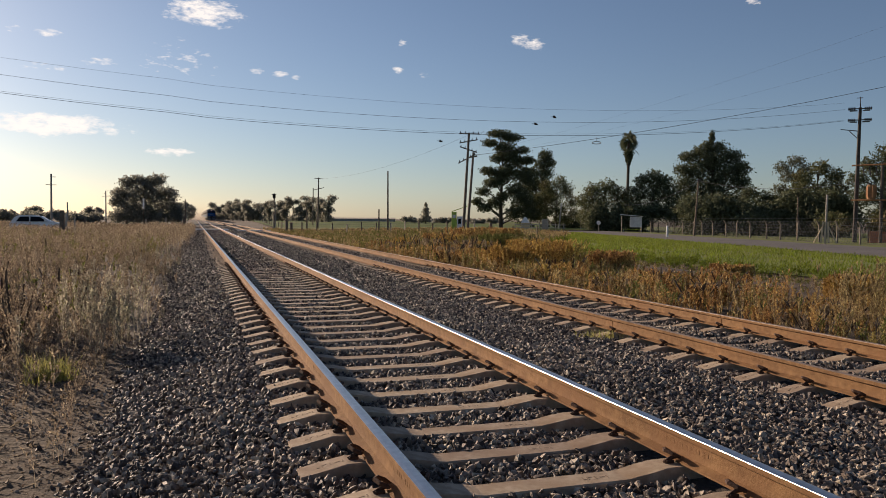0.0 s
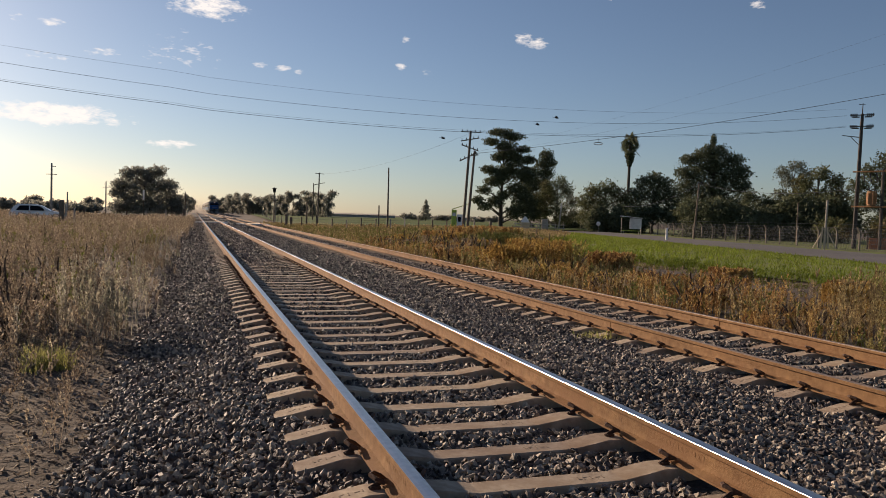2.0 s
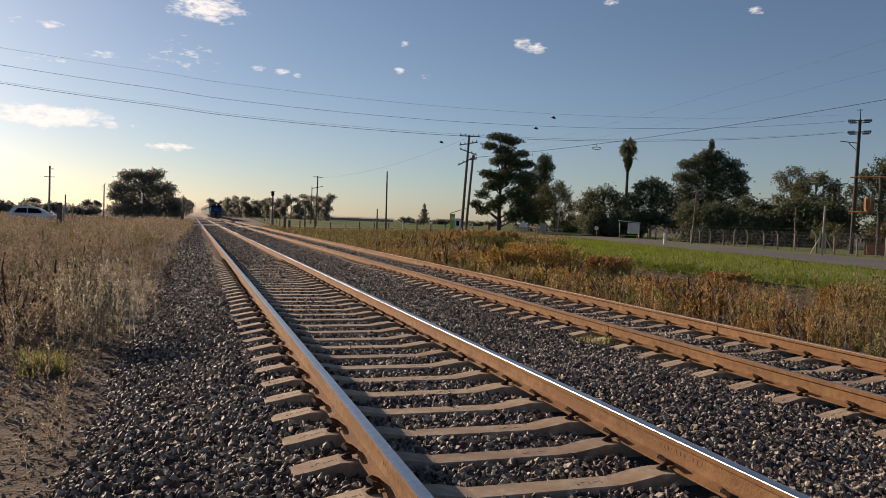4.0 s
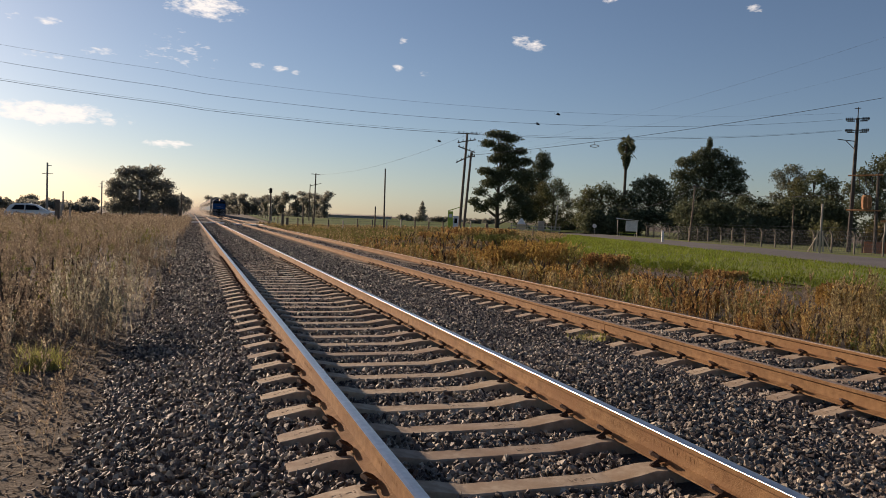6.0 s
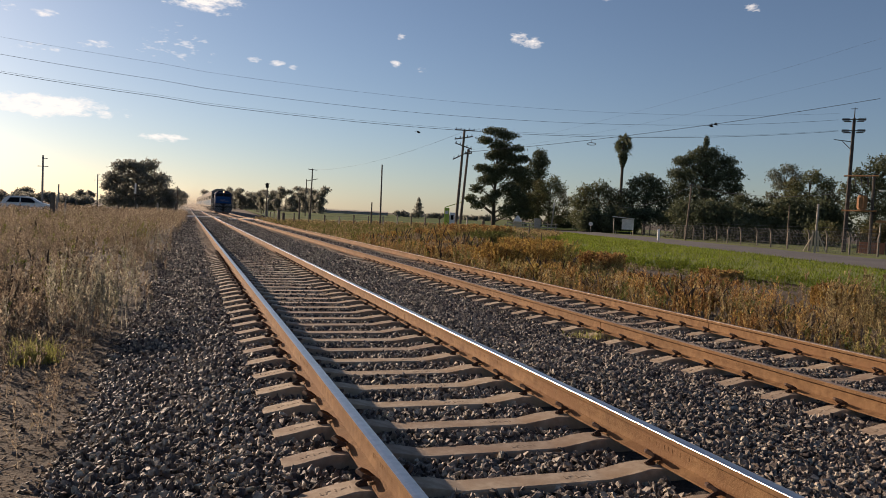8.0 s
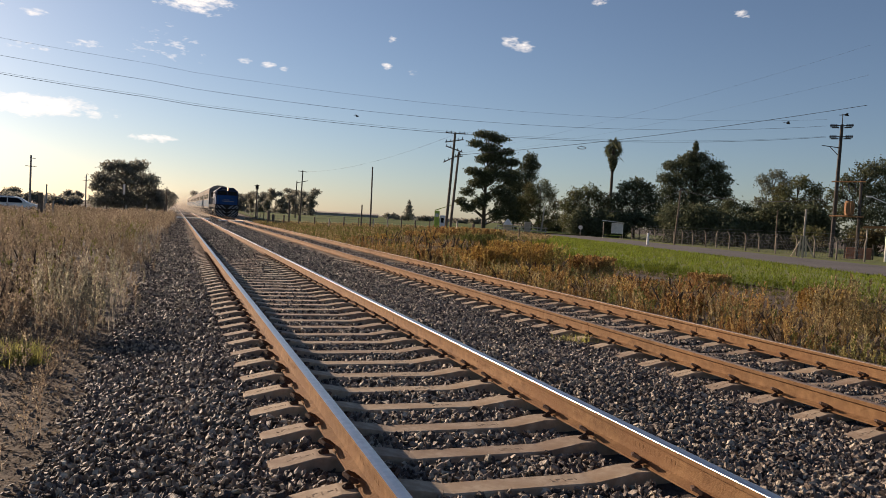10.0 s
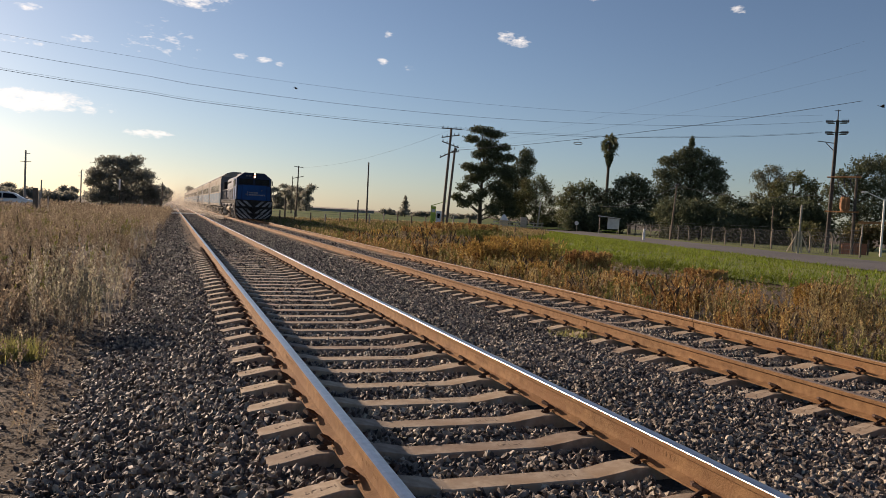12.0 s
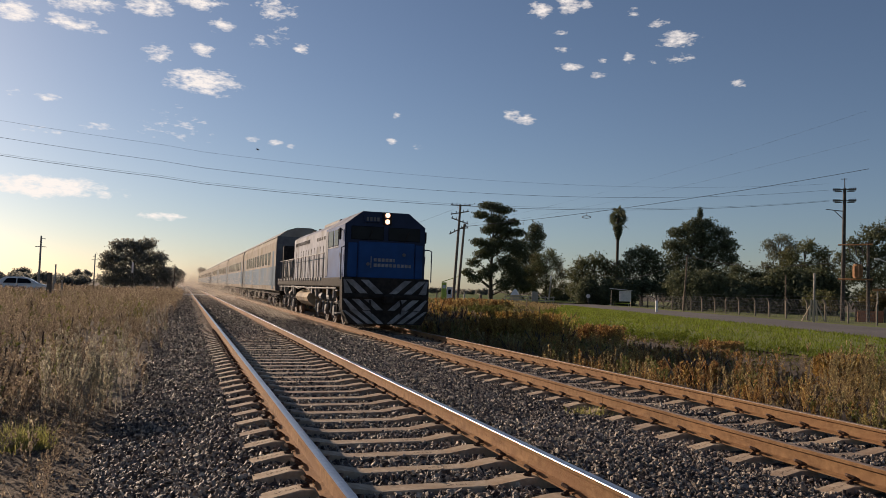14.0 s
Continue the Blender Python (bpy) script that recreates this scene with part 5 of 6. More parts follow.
left = [shrub(-2.2, 11.2, .9, .8, WEED_DRY, "bushy dry weed clump beside the track", 511, 2000, .020), shrub(-3.0, 12.5, .8, .9, WEED_DRY, "bushy dry weed clump beside the track", 512, 2000, .020), shrub(-1.9, 14.0, 1.0, .75, WEED_DRY, "bushy dry weed clump beside the track", 513, 2000, .020)]
for k in range(26):
    sy = 10.5 + 30 * rng_scrub.random() ** 1.3
    sx = rng_scrub.uniform(max(-9, -.3 * sy), -1.35)
    c = copy_thing(left[k % 3], Matrix.Translation((sx, sy, float(ground_z(sx, sy)) - .03)) @ pose(0, 0, 0, 0, 0, rng_scrub.uniform(0, 360)))
    s = rng_scrub.uniform(.8, 1.25)
    c.scale = (s, s, s)


# ---- poles, wires, fences ----

def span(p0, p1, sag, r, name="wire", n=24):
    p0, p1 = Vector(p0), Vector(p1)
    pts = [p0.lerp(p1, k / n) - Vector((0, 0, sag * 4 * (k / n) * (1 - k / n))) for k in range(n + 1)]
    return tagged(part(name, tube(pts, r, 4), WIRE), "dark overhead wire between poles", "wire", "overhead wires")


def utility_pole(name, foot, top, r, material, arms, label, insul=True):
    """A pole with cross-arms: (height, reach left, reach right, rise to the right end)."""
    f, p = Vector(foot), Vector(top)
    t = tagged(empty(name, *foot), label, "utility pole")
    part("pole", rod((0, 0, -.3), p - f, r, r * .7, 10), material, t)
    az = math.atan2(f.x, f.y)
    rt = Vector((math.cos(az), -math.sin(az), 0))
    for z, left, right, rise in arms:
        c = (p - f) * ((z - f.z) / (p.z - f.z))
        a, b = c - rt * left - UP * rise, c + rt * right + UP * rise
        bar = part("cross_arm", rod(a, b, .055, .055, 6), material, t)
        if insul:
            for k in (.06, .3, .7, .94):
                q = a.lerp(b, k)
                part("insulator", rod(q, q + UP * .22, .05, .03, 6), INSUL, bar)
    return t


utility_pole("telegraph_pole", (24.0, 67.9, -.5), (24.45, 67.72, 9.5), .15, POLE_WOOD, [(9.42, .9, 1.0, -.02), (8.72, .85, .85, .16), (7.95, .75, .85, -.26), (7.1, .85, .75, .42)], "dark wooden telegraph pole with crooked cross-arms")
utility_pole("telegraph_pole", (25.7, 71.5, -.5), (26.24, 71.33, 8.05), .15, POLE_WOOD, [(7.6, .3, .4, .05)], "dark wooden telegraph pole standing beside another")
utility_pole("telegraph_pole", (18.95, 123.5, -.3), (19.07, 123.5, 7.9), .13, POLE_WOOD, [(7.75, .7, .75, -.05), (6.1, .9, .9, .22)], "wooden telegraph pole in the field", False)
utility_pole("plain_pole", (24.0, 97.1, -.3), (23.95, 97.1, 7.6), .12, POLE_WOOD, [], "bare wooden pole in the field")
utility_pole("plain_pole", (24.7, 168, -.3), (24.76, 168, 7.9), .13, POLE_WOOD, [], "bare wooden pole in the field")
utility_pole("plain_pole", (15.6, 112, -.3), (15.6, 112, 2.9), .13, POLE_WOOD, [], "short wooden post in the field")
utility_pole("plain_pole", (21.6, 92, -.3), (21.6, 92, 2.6), .11, POLE_WOOD, [], "short wooden post in the field")
utility_pole("telegraph_pole", (-20.4, 128.4, -.2), (-20.4, 128.4, 7.65), .17, POLE_GREY, [(6.0, .75, .75, 0), (7.2, .1, .6, 0)], "grey power pole in the field", False)
utility_pole("telegraph_pole", (-20.9, 209, -.2), (-20.9, 209, 7.7), .18, POLE_GREY, [(6.2, .8, .8, 0), (7.0, .5, .1, 0)], "grey power pole in the field", False)
utility_pole("plain_pole", (-22.4, 158, -.2), (-22.4, 158, 3.9), .17, POLE_GREY, [], "short grey post in the field")
utility_pole("plain_pole", (56.55, 77.5, -.25), (56.9, 77.35, 6.45), .13, POLE_WOOD, [(6.3, .25, .25, 0)], "leaning wooden service pole by the road")
utility_pole("plain_pole", (62.6, 125.2, -.25), (62.95, 124.9, 4.6), .16, POLE_GREY, [], "leaning pale post by the road")
utility_pole("plain_pole", (66.0, 123.3, -.25), (66.0, 123.3, 6.4), .06, POLE_GREY, [], "thin metal pole among the trees")
utility_pole("plain_pole", (61.5, 66.5, -.25), (61.5, 66.5, 4.2), .09, POLE_WOOD, [], "thin post behind the fence")

for zs, rad in (((8.87, 7.79, 10.65), .013), ((9.98, 8.84, 11.66), .010), ((11.02, 9.88, 12.24), .006), ((8.97, 7.92, 10.72), .006)):
    c = np.polyfit([-11.3, 18.3, 55.7], zs, 2)
    pts = [(x, 53.3 + .016 * (x + 45) * (x > 0), float(np.polyval(c, x))) for x in np.linspace(-46, 55.7, 40)]
    tagged(part("wire", tube(pts, rad, 4), WIRE), "dark overhead wire between poles", "wire", "overhead wires")
span((25.2, 68, 7.5), (44.4, 40.4, 10.67), .35, .016)
span((26.2, 71.3, 7.9), (33.2, 30.3, 11.4), .5, .003)
span((26.2, 71.3, 7.7), (33.3, 30.3, 9.9), .5, .003)
span((19.1, 123.5, 7.7), (24.4, 67.8, 9.3), .9, .008)
span((56.9, 77.3, 6.3), (56.2, 54.2, 5.1), .75, .018)
span((56.9, 77.3, 6.3), (66.5, 110, 4.1), .9, .018)


def power_pole():
    t = tagged(empty("power_pole", 56.3, 54.0, -.25), "tall dark power pole with insulators and a transformer platform", "utility pole")
    az = math.atan2(56.3, 54.0)
    rt, fw = Vector((math.cos(az), -math.sin(az), 0)), Vector((math.sin(az), math.cos(az), 0))
    part("pole", rod((0, 0, -.3), (.12, -.1, 12.0), .20, .13, 10), POLE_DARK, t)
    part("finial", rod((.12, -.1, 11.9), (.12, -.1, 12.95), .05, .03, 6), POLE_DARK, t)
    part("tip_bar", rod(Vector((.12, -.1, 12.85)) - rt * .3, Vector((.12, -.1, 12.85)) + rt * .2, .03, .03, 5), POLE_DARK, t)
    for z in (11.9, 10.9):
        part("cross_arm", rod(Vector((.1, -.1, z)) - rt * .95, Vector((.1, -.1, z)) + rt * .95, .05, .05, 6), POLE_DARK, t)
        for s in (-1, 1):
            for k in range(4):
                c = Vector((.1, -.1, z)) + rt * s * (.42 + .15 * k)
                part("insulator", rod(c - rt * .05, c + rt * .05, .15, .13, 8), INSUL, t)
        for s in (-1, 1):
            c = Vector((.1, -.1, z - .18)) + rt * s * .5
            part("insulator", rod(c - rt * .3, c + rt * .3, .06, .06, 6), INSUL, t)
    part("bracket", rod(Vector((.1, -.1, 10.0)) - rt * 1.5 + UP * .12, (.1, -.1, 9.9), .035, .045, 5), POLE_DARK, t)
    part("bracket", rod(Vector((.1, -.1, 9.95)) - rt * .8, (.1, -.1, 9.1), .035, .035, 5), POLE_DARK, t)
    q = rt * 2.0 - fw * .9
    part("post", rod(q + UP * -.3, q + UP * 7.0, .14, .11, 8), POLE_DARK, t)
    for z, w in ((6.85, .06), (3.75, .08)):
        for d in (-.18, .18):
            part("beam", rod(-rt * .35 + fw * d + UP * z, q + rt * .35 + fw * d + UP * z, w, w, 6), OCHRE, t)
    for k in range(3):
        c = q * (.25 + .25 * k)
        part("fuse", rod(c + UP * 6.7, c + UP * 5.9 + rt * .12, .06, .05, 6), INSUL, t)
    c = q * .6
    part("transformer", rod(c + UP * 3.86, c + UP * 5.1, .34, .34, 14), OCHRE, t, "ochre transformer tank")
    for k in range(6):
        a = math.pi * 2 * k / 6
        part("cooling_fin", box(c.x + 0.36 * math.cos(a) - .05, c.x + 0.36 * math.cos(a) + .05, c.y + 0.36 * math.sin(a) - .05, c.y + 0.36 * math.sin(a) + .05, 4.0, 4.95, .01), OCHRE, t)
    for k in (-.2, 0, .2):
        part("bushing", rod(c + rt * k + UP * 5.1, c + rt * k + UP * 5.45, .05, .03, 6), INSUL, t)
    return t


power_pole()


def fence_post(foot, h, r, material, bent=0.0, parent=None):
    x, y, z = foot
    bm = box(x - r, x + r, y - r, y + r, z - .3, z + h, r * .25)
    if bent:
        prism([(x - r, z + h), (x + r, z + h), (x + r - bent, z + h + .38), (x - r * .6 - bent, z + h + .38)], "y", y - r, y + r, bm)
    return part("post", bm, material, parent)


def wire_fence():
    t = tagged(empty("wire_mesh_fence"), "security fence of concrete posts with bent tops and wire mesh", "fence")
    ys = [44.5 + 3.15 * k + (.4 if k % 3 else 0) for k in range(18)]
    pts = [(float(road_x(y)) + 13.2, y, float(ground_z(50, y))) for y in ys]
    for k, p in enumerate(pts):
        fence_post(p, 1.55, .06, POST_GREY, .3 if k % 4 else -.1, t)
    for z in (.05, .35, .65, .95, 1.25, 1.55, 1.85, 2.15):
        bm = bmesh.new()
        for a, b in zip(pts, pts[1:]):
            tube([(a[0], a[1], a[2] + z), (b[0], b[1], b[2] + z)], .010, 3, bm)
        tagged(part("strand", bm, WIRE, t), kind="stuff")
    bm = bmesh.new()
    for a, b in zip(pts, pts[1:]):
        for k in range(14):
            for s in (0, 1):
                u0, u1 = k / 14, (k + 3) / 14
                u0, u1 = (u0, min(1, u1)) if s else (min(1, u1), u0)
                tube([(a[0] + (b[0] - a[0]) * u0, a[1] + (b[1] - a[1]) * u0, a[2] + .05), (a[0] + (b[0] - a[0]) * u1, a[1] + (b[1] - a[1]) * u1, a[2] + 1.85)], .006, 3, bm)
    tagged(part("mesh", bm, WIRE, t), kind="stuff")
    return t


wire_fence()


def field_fence(name, posts, h, label, seed, strands=4):
    t = tagged(empty(name), label, "fence")
    rng = random.Random(seed)
    pts = []
    for k, (x, y) in enumerate(posts):
        z = float(ground_z(x, y))
        thick = k == 0
        fence_post((x + rng.uniform(-.05, .05), y, z), h * rng.uniform(.85, 1.1) + (.25 if thick else 0), .15 if thick else rng.uniform(.05, .08), POLE_WOOD if thick or rng.random() < .6 else POST_PALE, 0, t)
        pts.append((x, y, z))
    for k in range(strands):
        bm = bmesh.new()
        for a, b in zip(pts, pts[1:]):
            tube([(a[0], a[1], a[2] + h * (.25 + .2 * k)), (b[0], b[1], b[2] + h * (.25 + .2 * k))], .008, 3, bm)
        tagged(part("strand", bm, WIRE, t), kind="stuff")
    return t


field_fence("field_fence", [(10.4 + 1.75 * k, 91.4 - .15 * k) for k in range(14)], 1.45, "field fence of weathered wooden posts and wire", 3)
field_fence("field_fence", [(11.5 + .9 * k, 96 + 14 * k) for k in range(14)], 1.3, "line of weathered posts beside the track", 4)
field_fence("field_fence", [(-.95 - 1.9 * k, 88 - .6 * k) for k in range(9)], 1.5, "field fence of weathered wooden posts and wire", 5)
field_fence("field_fence", [(-8.8, 59.4), (-8.25, 61.5), (-9.2, 64.2)], 1.65, "old dark gate posts in tall weeds", 6, 2)
field_fence("field_fence", [(33.2 + .2 * k, 84 - 6 * k) for k in range(3)], 1.2, "dark stub posts beside the road bank", 7, 2)
utility_pole("plain_pole", (-.86, 88, -.3), (-.86, 88, 3.3), .06, POLE_WOOD, [], "thin dark post at the cattle grid")


def signal():
    t = tagged(empty("railway_signal", 10.7, 109.5, -.3), "old dark railway signal on a steel mast", "railway signal")
    part("mast", rod((0, 0, 0), (0, 0, 5.1), .10, .07, 8), POLE_WOOD, t)
    part("signal_head", box(-.2, .2, -.12, .12, 4.4, 5.05, .05), BLACK, t)
    part("arm", rod((-.35, 0, 4.9), (.35, 0, 5.0), .05, .04, 6), BLACK, t)
    part("ladder_rail", rod((.28, .3, 0), (.12, .1, 4.3), .03, .03, 5), POLE_GREY, t)
    part("base", box(-.3, .3, -.3, .3, -.1, .35, .03), POLE_GREY, t)
    return t


signal()


def marker():
    t = tagged(empty("marker_board", -5.49, 94.8, -.3), "white marker board on a thin post", "sign")
    part("post", rod((0, 0, 0), (0, 0, 2.7), .04, .04, 6), POLE_WOOD, t)
    part("board", box(-.10, .10, -.05, -.02, 2.55, 3.75, .01), WHITE, t)


marker()


def braced_post():
    t = tagged(empty("braced_post", 49.05, 49.95, -.2, -44), "grey post propped by pale timber struts", "post")
    part("post", rod((0, 0, -.2), (.06, 0, 3.95), .09, .08, 8), POLE_GREY, t)
    for x in (-.32, -.02, .26):
        part("plank", prism([(x - .07, 0), (x + .07, 0), (x * .6 + .06, 1.75), (x * .6 - .05, 1.75)], "y", -.12 - .03 * x, -.05), TIMBER, t)
    for s in (-1, 1):
        part("strut", rod((s * .85, -.1, 0), (s * .22, -.02, 1.35), .06, .05, 6), TIMBER, t)
    return t


braced_post()


def shelter():
    t = tagged(empty("bus_shelter", 61.4, 99.1, -.2, -31), "small white roadside bus shelter with a bench", "bus shelter")
    for x in (-1.4, 1.4):
        for y in (-.6, .6):
            part("post", rod((x, y, -.1), (x, y, 2.35), .05, .05, 6), POST_PALE, t)
    part("roof", prism([(-1.65, 2.55), (1.6, 2.32), (1.6, 2.40), (-1.65, 2.66)], "y", -.9, .8), WHITE, t)
    part("wall_panel", box(-.25, 1.45, -.68, -.62, .75, 2.3, .01), WHITE, t, "white side panel")
    part("bench", box(-1.3, 1.3, -.55, -.1, .42, .50, .02), LIME, t)
    for x in (-1.1, 1.1):
        part("bench_leg", box(x - .05, x + .05, -.5, -.15, 0, .42), POST_PALE, t)
    return t


shelter()


def kiosk():
    t = tagged(empty("roadside_stand", 30.6, 89.8, -.4, -19), "lime green stand with a white cabinet and a slanted canopy", "stand")
    part("panel", box(-.32, .30, -.3, .3, 0, 2.75, .03), LIME, t)
    part("label_bar", box(-.2, .18, -.31, -.30, 2.0, 2.4), WHITE, t)
    part("cabinet", box(.36, 1.25, -.35, .35, .5, 2.2, .04), WHITE, t)
    part("cabinet_window", box(.5, .85, -.37, -.35, 1.3, 1.9, .01), GLASS, t)
    part("canopy", prism([(-.3, 2.75), (1.9, 3.55), (1.9, 3.62), (-.3, 2.84)], "y", -.4, .4), LIME, t)
    part("cabinet_leg", box(.4, .5, -.3, .3, 0, .5), POLE_GREY, t)
    part("cabinet_leg", box(1.1, 1.2, -.3, .3, 0, .5), POLE_GREY, t)


kiosk()


def rail_fence():
    t = tagged(empty("timber_rail_fence", 50.8, 117.5, -.25, -25), "low pale timber rail fence by the road", "fence")
    for k in range(7):
        part("post", box(k * 1.32 - .07, k * 1.32 + .07, -.07, .07, -.2, 1.15, .01), POST_PALE, t)
    for z in (.45, .95):
        part("rail", box(-.2, 8.2, -.10, -.06, z - .07, z + .07, .01), POST_PALE, t)


rail_fence()


def oven():
    t = tagged(empty("garden_oven", 53.2, 118.9, -.25, -24), "small whitewashed brick barbecue with a pyramid hood", "barbecue")
    part("base", box(-.75, .75, -.5, .5, 0, 1.2, .04), TIMBER, t)
    bm = bmesh.new()
    bmesh.ops.create_cone(bm, cap_ends=True, segments=4, radius1=1.1, radius2=.2, depth=1.0, matrix=pose(0, 0, 1.7, 0, 0, 45))
    part("hood", bm, WHITE, t)
    t2 = tagged(empty("cream_cabinet", 56.0, 117.1, -.25, -25), "cream utility cabinet behind the fence", "cabinet")
    part("body", box(-.55, .55, -.4, .4, 0, 1.85, .04), POST_PALE, t2)
    part("door", box(-.45, .45, -.42, -.40, .3, 1.7, .01), POST_PALE, t2)


oven()


def small_sign(x, y, h, label):
    t = tagged(empty("road_sign", x, y, -.25, -29), label, "sign")
    part("post", rod((0, 0, 0), (0, 0, h), .035, .035, 6), POLE_GREY, t)
    part("plate", rod((0, -.05, h), (0, -.02, h), .32, .32, 14), WHITE, t)


small_sign(59.0, 104.5, 1.4, "small round white sign on a post")
kilo = tagged(empty("kilometre_post", 47.3, 69.4, -.2), "short white roadside marker post", "post")
part("body", box(-.11, .11, -.08, .08, -.1, 1.2, .03), WHITE, kilo)


def street_lamp(x, y):
    t = tagged(empty("street_lamp", x, y, -.25, -46), "pale street lamp with one arm", "street lamp")
    part("pole", rod((0, 0, -.1), (0, 0, 4.9), .10, .07, 10), WHITE, t)
    part("arm", rod((0, 0, 4.8), (-1.3, 0, 5.4), .045, .04, 6), WHITE, t)
    part("lamp_head", box(-1.75, -1.25, -.1, .1, 5.36, 5.48, .03), WHITE, t)


street_lamp(56.6, 48.6)


def rest_stop():
    t = tagged(empty("roadside_kiosk", 63.5, 55.0, -.25, -48), "ochre-roofed open kiosk behind the fence", "kiosk")
    part("roof", prism([(-1.7, 2.85), (1.9, 2.95), (1.9, 3.2), (-1.7, 3.05)], "y", -1.2, 1.2), OCHRE, t)
    for x in (-1.3, 1.5):
        for y in (-.9, .9):
            part("post", rod((x, y, -.1), (x, y, 2.9), .06, .06, 6), POLE_GREY, t)
    w = tagged(empty("brick_planter", 57.6, 52.2, -.25, -48), "low red brick planter beside the road", "planter")
    part("wall", box(-1.0, 1.0, -.3, .3, -.1, 1.0, .02), BRICK, w)
    for x in (-1.1, 1.1):
        part("post", box(x - .07, x + .07, -.1, .1, -.1, 1.35, .01), POLE_WOOD, w)


rest_stop()


def hanging_lamp():
    t = tagged(empty("hanging_lamp", 32.3, 57.8, 8.0, -29), "oval lamp hung from an overhead wire", "lamp")
    ring = [(.36 * math.cos(a), 0, .10 * math.sin(a)) for a in [2 * math.pi * k / 16 for k in range(17)]]
    part("ring", tube(ring, .03, 5), POLE_GREY, t)
    part("hanger", rod((0, 0, .1), (0, 0, .45), .015, .015, 4), WIRE, t)


hanging_lamp()


def far_shed(az0, az1, dist, h, label):
    a = radians((az0 + az1) / 2)
    w = dist * radians(az1 - az0) / 2
    t = tagged(empty("far_shed", dist * math.sin(a), dist * math.cos(a), -.2, -math.degrees(a)), label, "shed")
    part("wall", box(-w, w, -5, 5, 0, h * .7), POLE_GREY, t)
    part("roof", prism([(-5.3, h * .7), (0, h), (5.3, h * .7)], "x", -w - .3, w + .3), POST_PALE, t)


far_shed(9.8, 14.4, 420, 2.1, "long low pale shed on the horizon")
far_shed(15.2, 19.0, 440, 2.1, "long low pale shed on the horizon")
far_shed(19.6, 22.5, 400, 2.1, "long low pale shed on the horizon")


def car():
    t = tagged(empty("car", -12.3, 71.0, -.10, 4), "white hatchback parked in the weeds", "car")
    L = 2.0
    side = [(-L, .32), (-L, .75), (-1.9, .95), (-1.62, 1.36), (-1.3, 1.50), (-.2, 1.53), (.35, 1.42), (1.05, .98), (1.75, .88), (1.98, .70), (L, .32)]
    bm = prism([(a, b) for a, b in side], "y", -.84, .84)
    for v in bm.verts:
        if v.co.z > 1.0:
            v.co.y *= 1 - .22 * (v.co.z - 1.0) / .5
    bmesh.ops.bevel(bm, geom=list(bm.edges), offset=.04, segments=2, affect="EDGES")
    part("body", bm, CARWHITE, t, smooth=False)
    for s in (-1, 1):
        for poly in ([(-1.5, 1.0), (-.55, 1.0), (-.55, 1.40), (-1.22, 1.38)], [(-.47, 1.0), (.72, 1.0), (.25, 1.36), (-.47, 1.40)]):
            bm = bmesh.new()
            vs = [bm.verts.new((a, s * (.852 - .22 * .84 * max(0, b - 1.0) / .5), b)) for a, b in poly]
            vs2 = [bm.verts.new((v.co.x, v.co.y - s * .03, v.co.z)) for v in vs]
            bm.faces.new(vs), bm.faces.new(vs2[::-1])
            for i in range(4):
                bm.faces.new((vs[i], vs[(i + 1) % 4], vs2[(i + 1) % 4], vs2[i]))
            part("side_window", bm, GLASS, t)
        for x in (-1.25, 1.25):
            wheel = part("wheel", rod((x, s * .70, .32), (x, s * .86, .32), .32, .32, 18), BLACK, t)
            part("rim", rod((x, s * .86, .32), (x, s * .875, .32), .2, .18, 12), POLE_GREY, wheel)
        part("headlight", box(1.80, 1.96, s * .62 - .14, s * .62 + .14, .72, .86, .03), GLASS, t)
        part("mirror", box(.55, .72, s * .92 - .06, s * .92 + .06, 1.0, 1.12, .03), CARWHITE, t)
    return t


car()


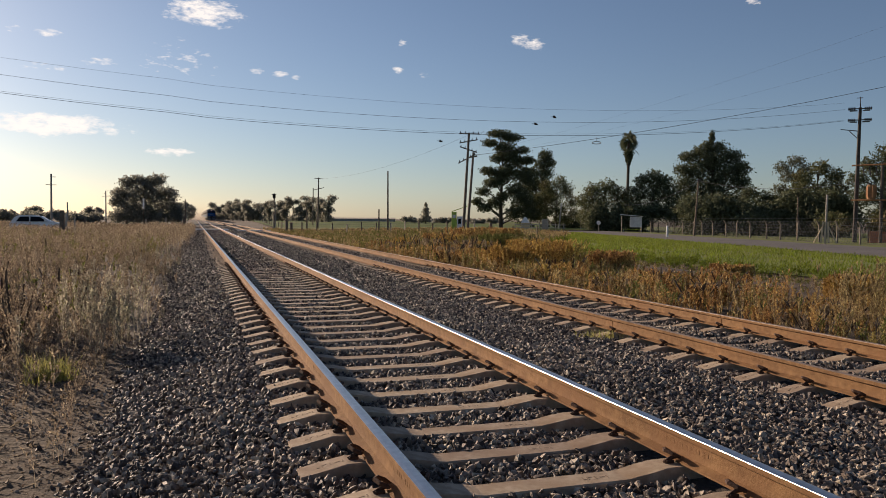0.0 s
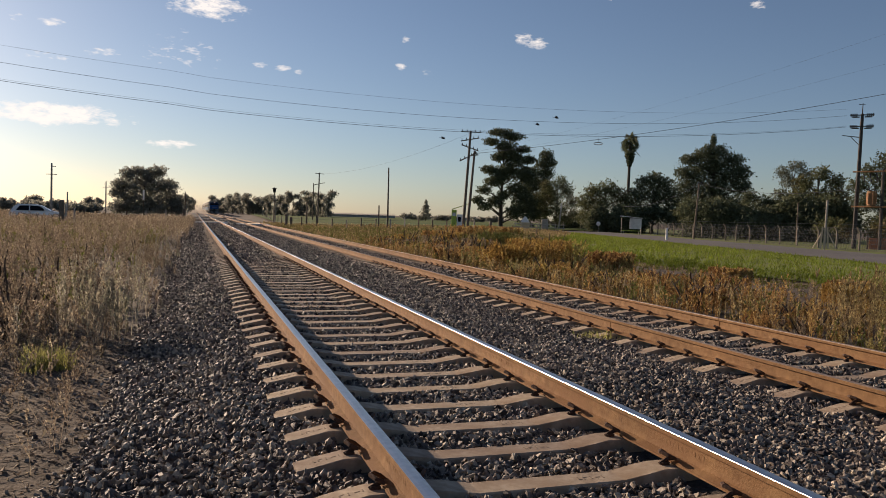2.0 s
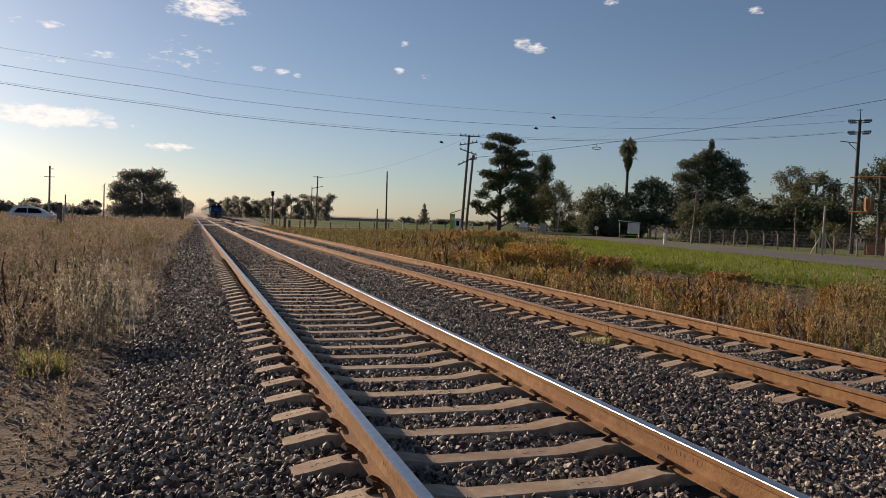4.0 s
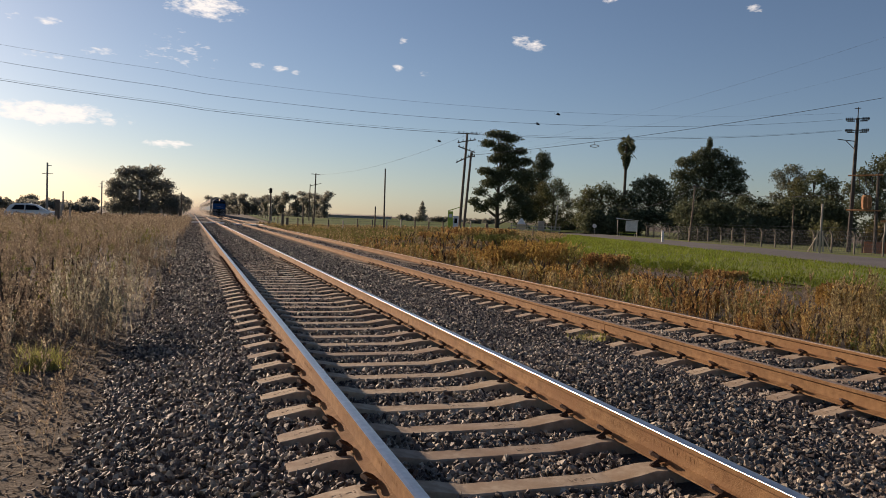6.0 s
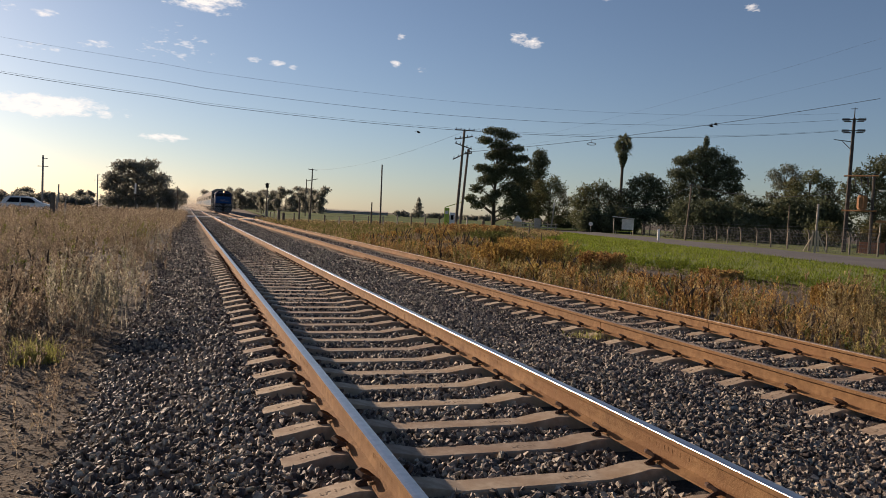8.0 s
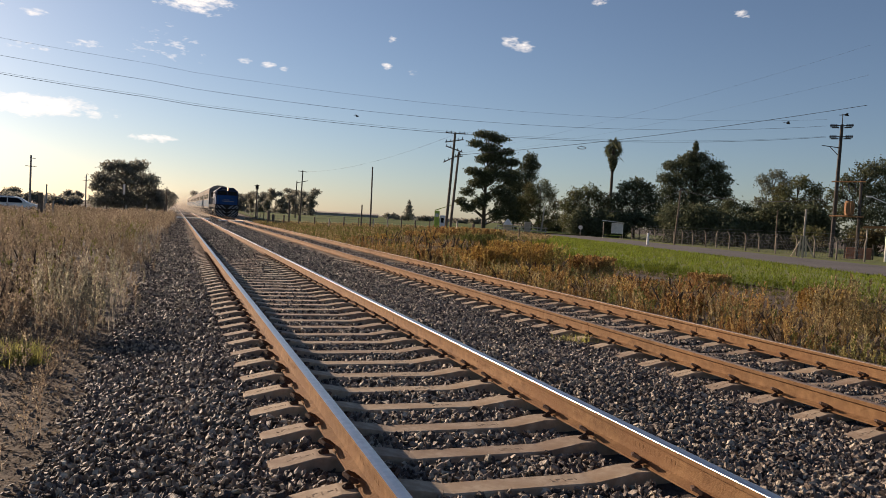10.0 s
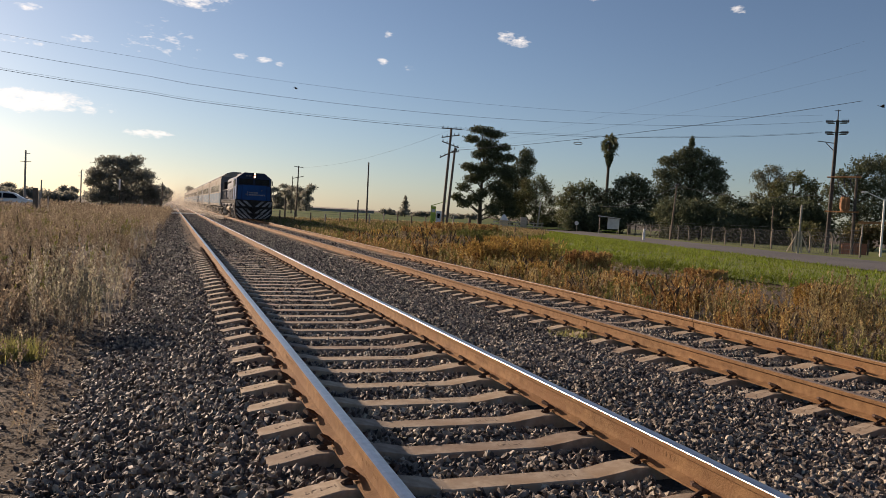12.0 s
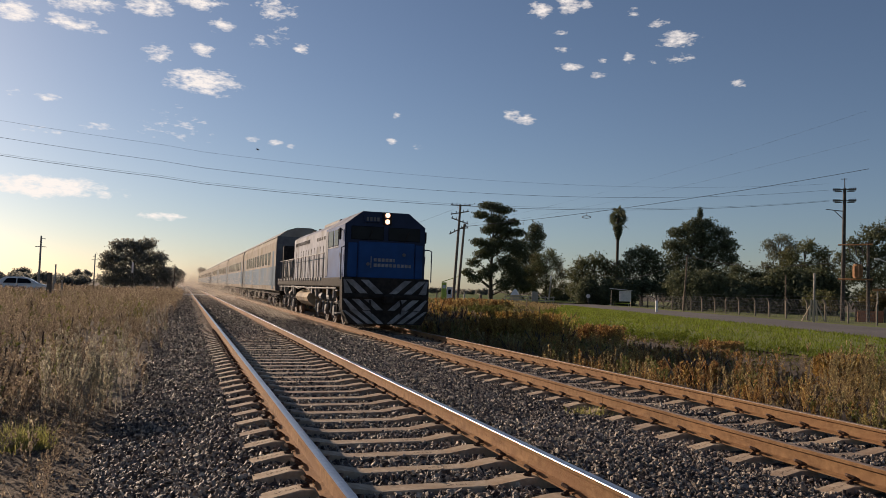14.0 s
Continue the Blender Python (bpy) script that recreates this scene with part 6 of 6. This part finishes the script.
def bird():
    t = tagged(empty("bird", 33, 73, 12), "small dark bird in flight", "bird", "birds in the sky")
    bm = bmesh.new()
    bmesh.ops.create_uvsphere(bm, u_segments=8, v_segments=6, radius=1, matrix=Matrix.Diagonal((.22, .09, .08, 1)))
    part("body", bm, BLACK, t)
    part("tail", prism([(-.42, -.06), (-.18, -.03), (-.18, .03), (-.42, .06)], "z", -.01, .01), BLACK, t)
    for s in (-1, 1):
        bm = bmesh.new()
        vs = [bm.verts.new(p) for p in ((.12, s * .05, .03), (.08, s * .3, .14), (-.1, s * .5, .10), (-.12, s * .2, .08), (-.1, s * .05, .03))]
        bm.faces.new(vs)
        bmesh.ops.solidify(bm, geom=bm.faces[:], thickness=.015)
        part("wing", bm, BLACK, t)
    return t


birds = [bird()]
birds += [copy_thing(birds[0], pose(32, 73, 12)) for _ in range(2)]

# ---- movement ----


def motions():
    times = [k * .5 for k in range(29)]
    at = lambda t: float(np.interp(t, [a for a, _ in NOSE], [b for _, b in NOSE]))
    walk(loco, [(t, pose(T2, at(t), LEVEL)) for t in times])
    for one, back in zip(coaches, COACH_AT):
        walk(one, [(t, pose(T2, at(t) + back, LEVEL)) for t in times])
    walk(dust, [(t, pose(T2, at(t), LEVEL)) for t in times])
    flights = ([(0, 35.2, 71.8, 12.0), (1.5, 35.3, 71.8, 11.9), (3, 35.1, 71.9, 12.2), (6.5, 36.0, 71.4, 12.5), (7.5, 45.0, 66.2, 11.5), (11, 56.4, 56.7, 12.7), (14, 72, 40, 14)],
               [(0, 33.5, 72.6, 11.3), (3, 33.5, 72.6, 11.2), (6.5, 34.0, 72.4, 11.5), (7.5, 43.6, 67.1, 11.3), (11, 62, 52, 14), (14, 84, 36, 16)],
               [(0, 24.4, 76.2, 9.5), (3, 24.5, 76.2, 9.6), (6.5, 24.4, 76.2, 9.4), (10, 20, 90, 13), (14, 10, 120, 22)])
    for one, rows in zip(birds, flights):
        walk(one, [(t, pose(x, y, z, 0, 12, -35)) for t, x, y, z in rows])
    turn = 360 * 19.9 / FPS / (2 * math.pi * .5)
    for w in loco_axles:
        y = w.matrix_basis.translation.y
        walk(w, [(k / FPS, pose(0, y, .50, turn * k)) for k in range(14 * FPS + 1)])


motions()
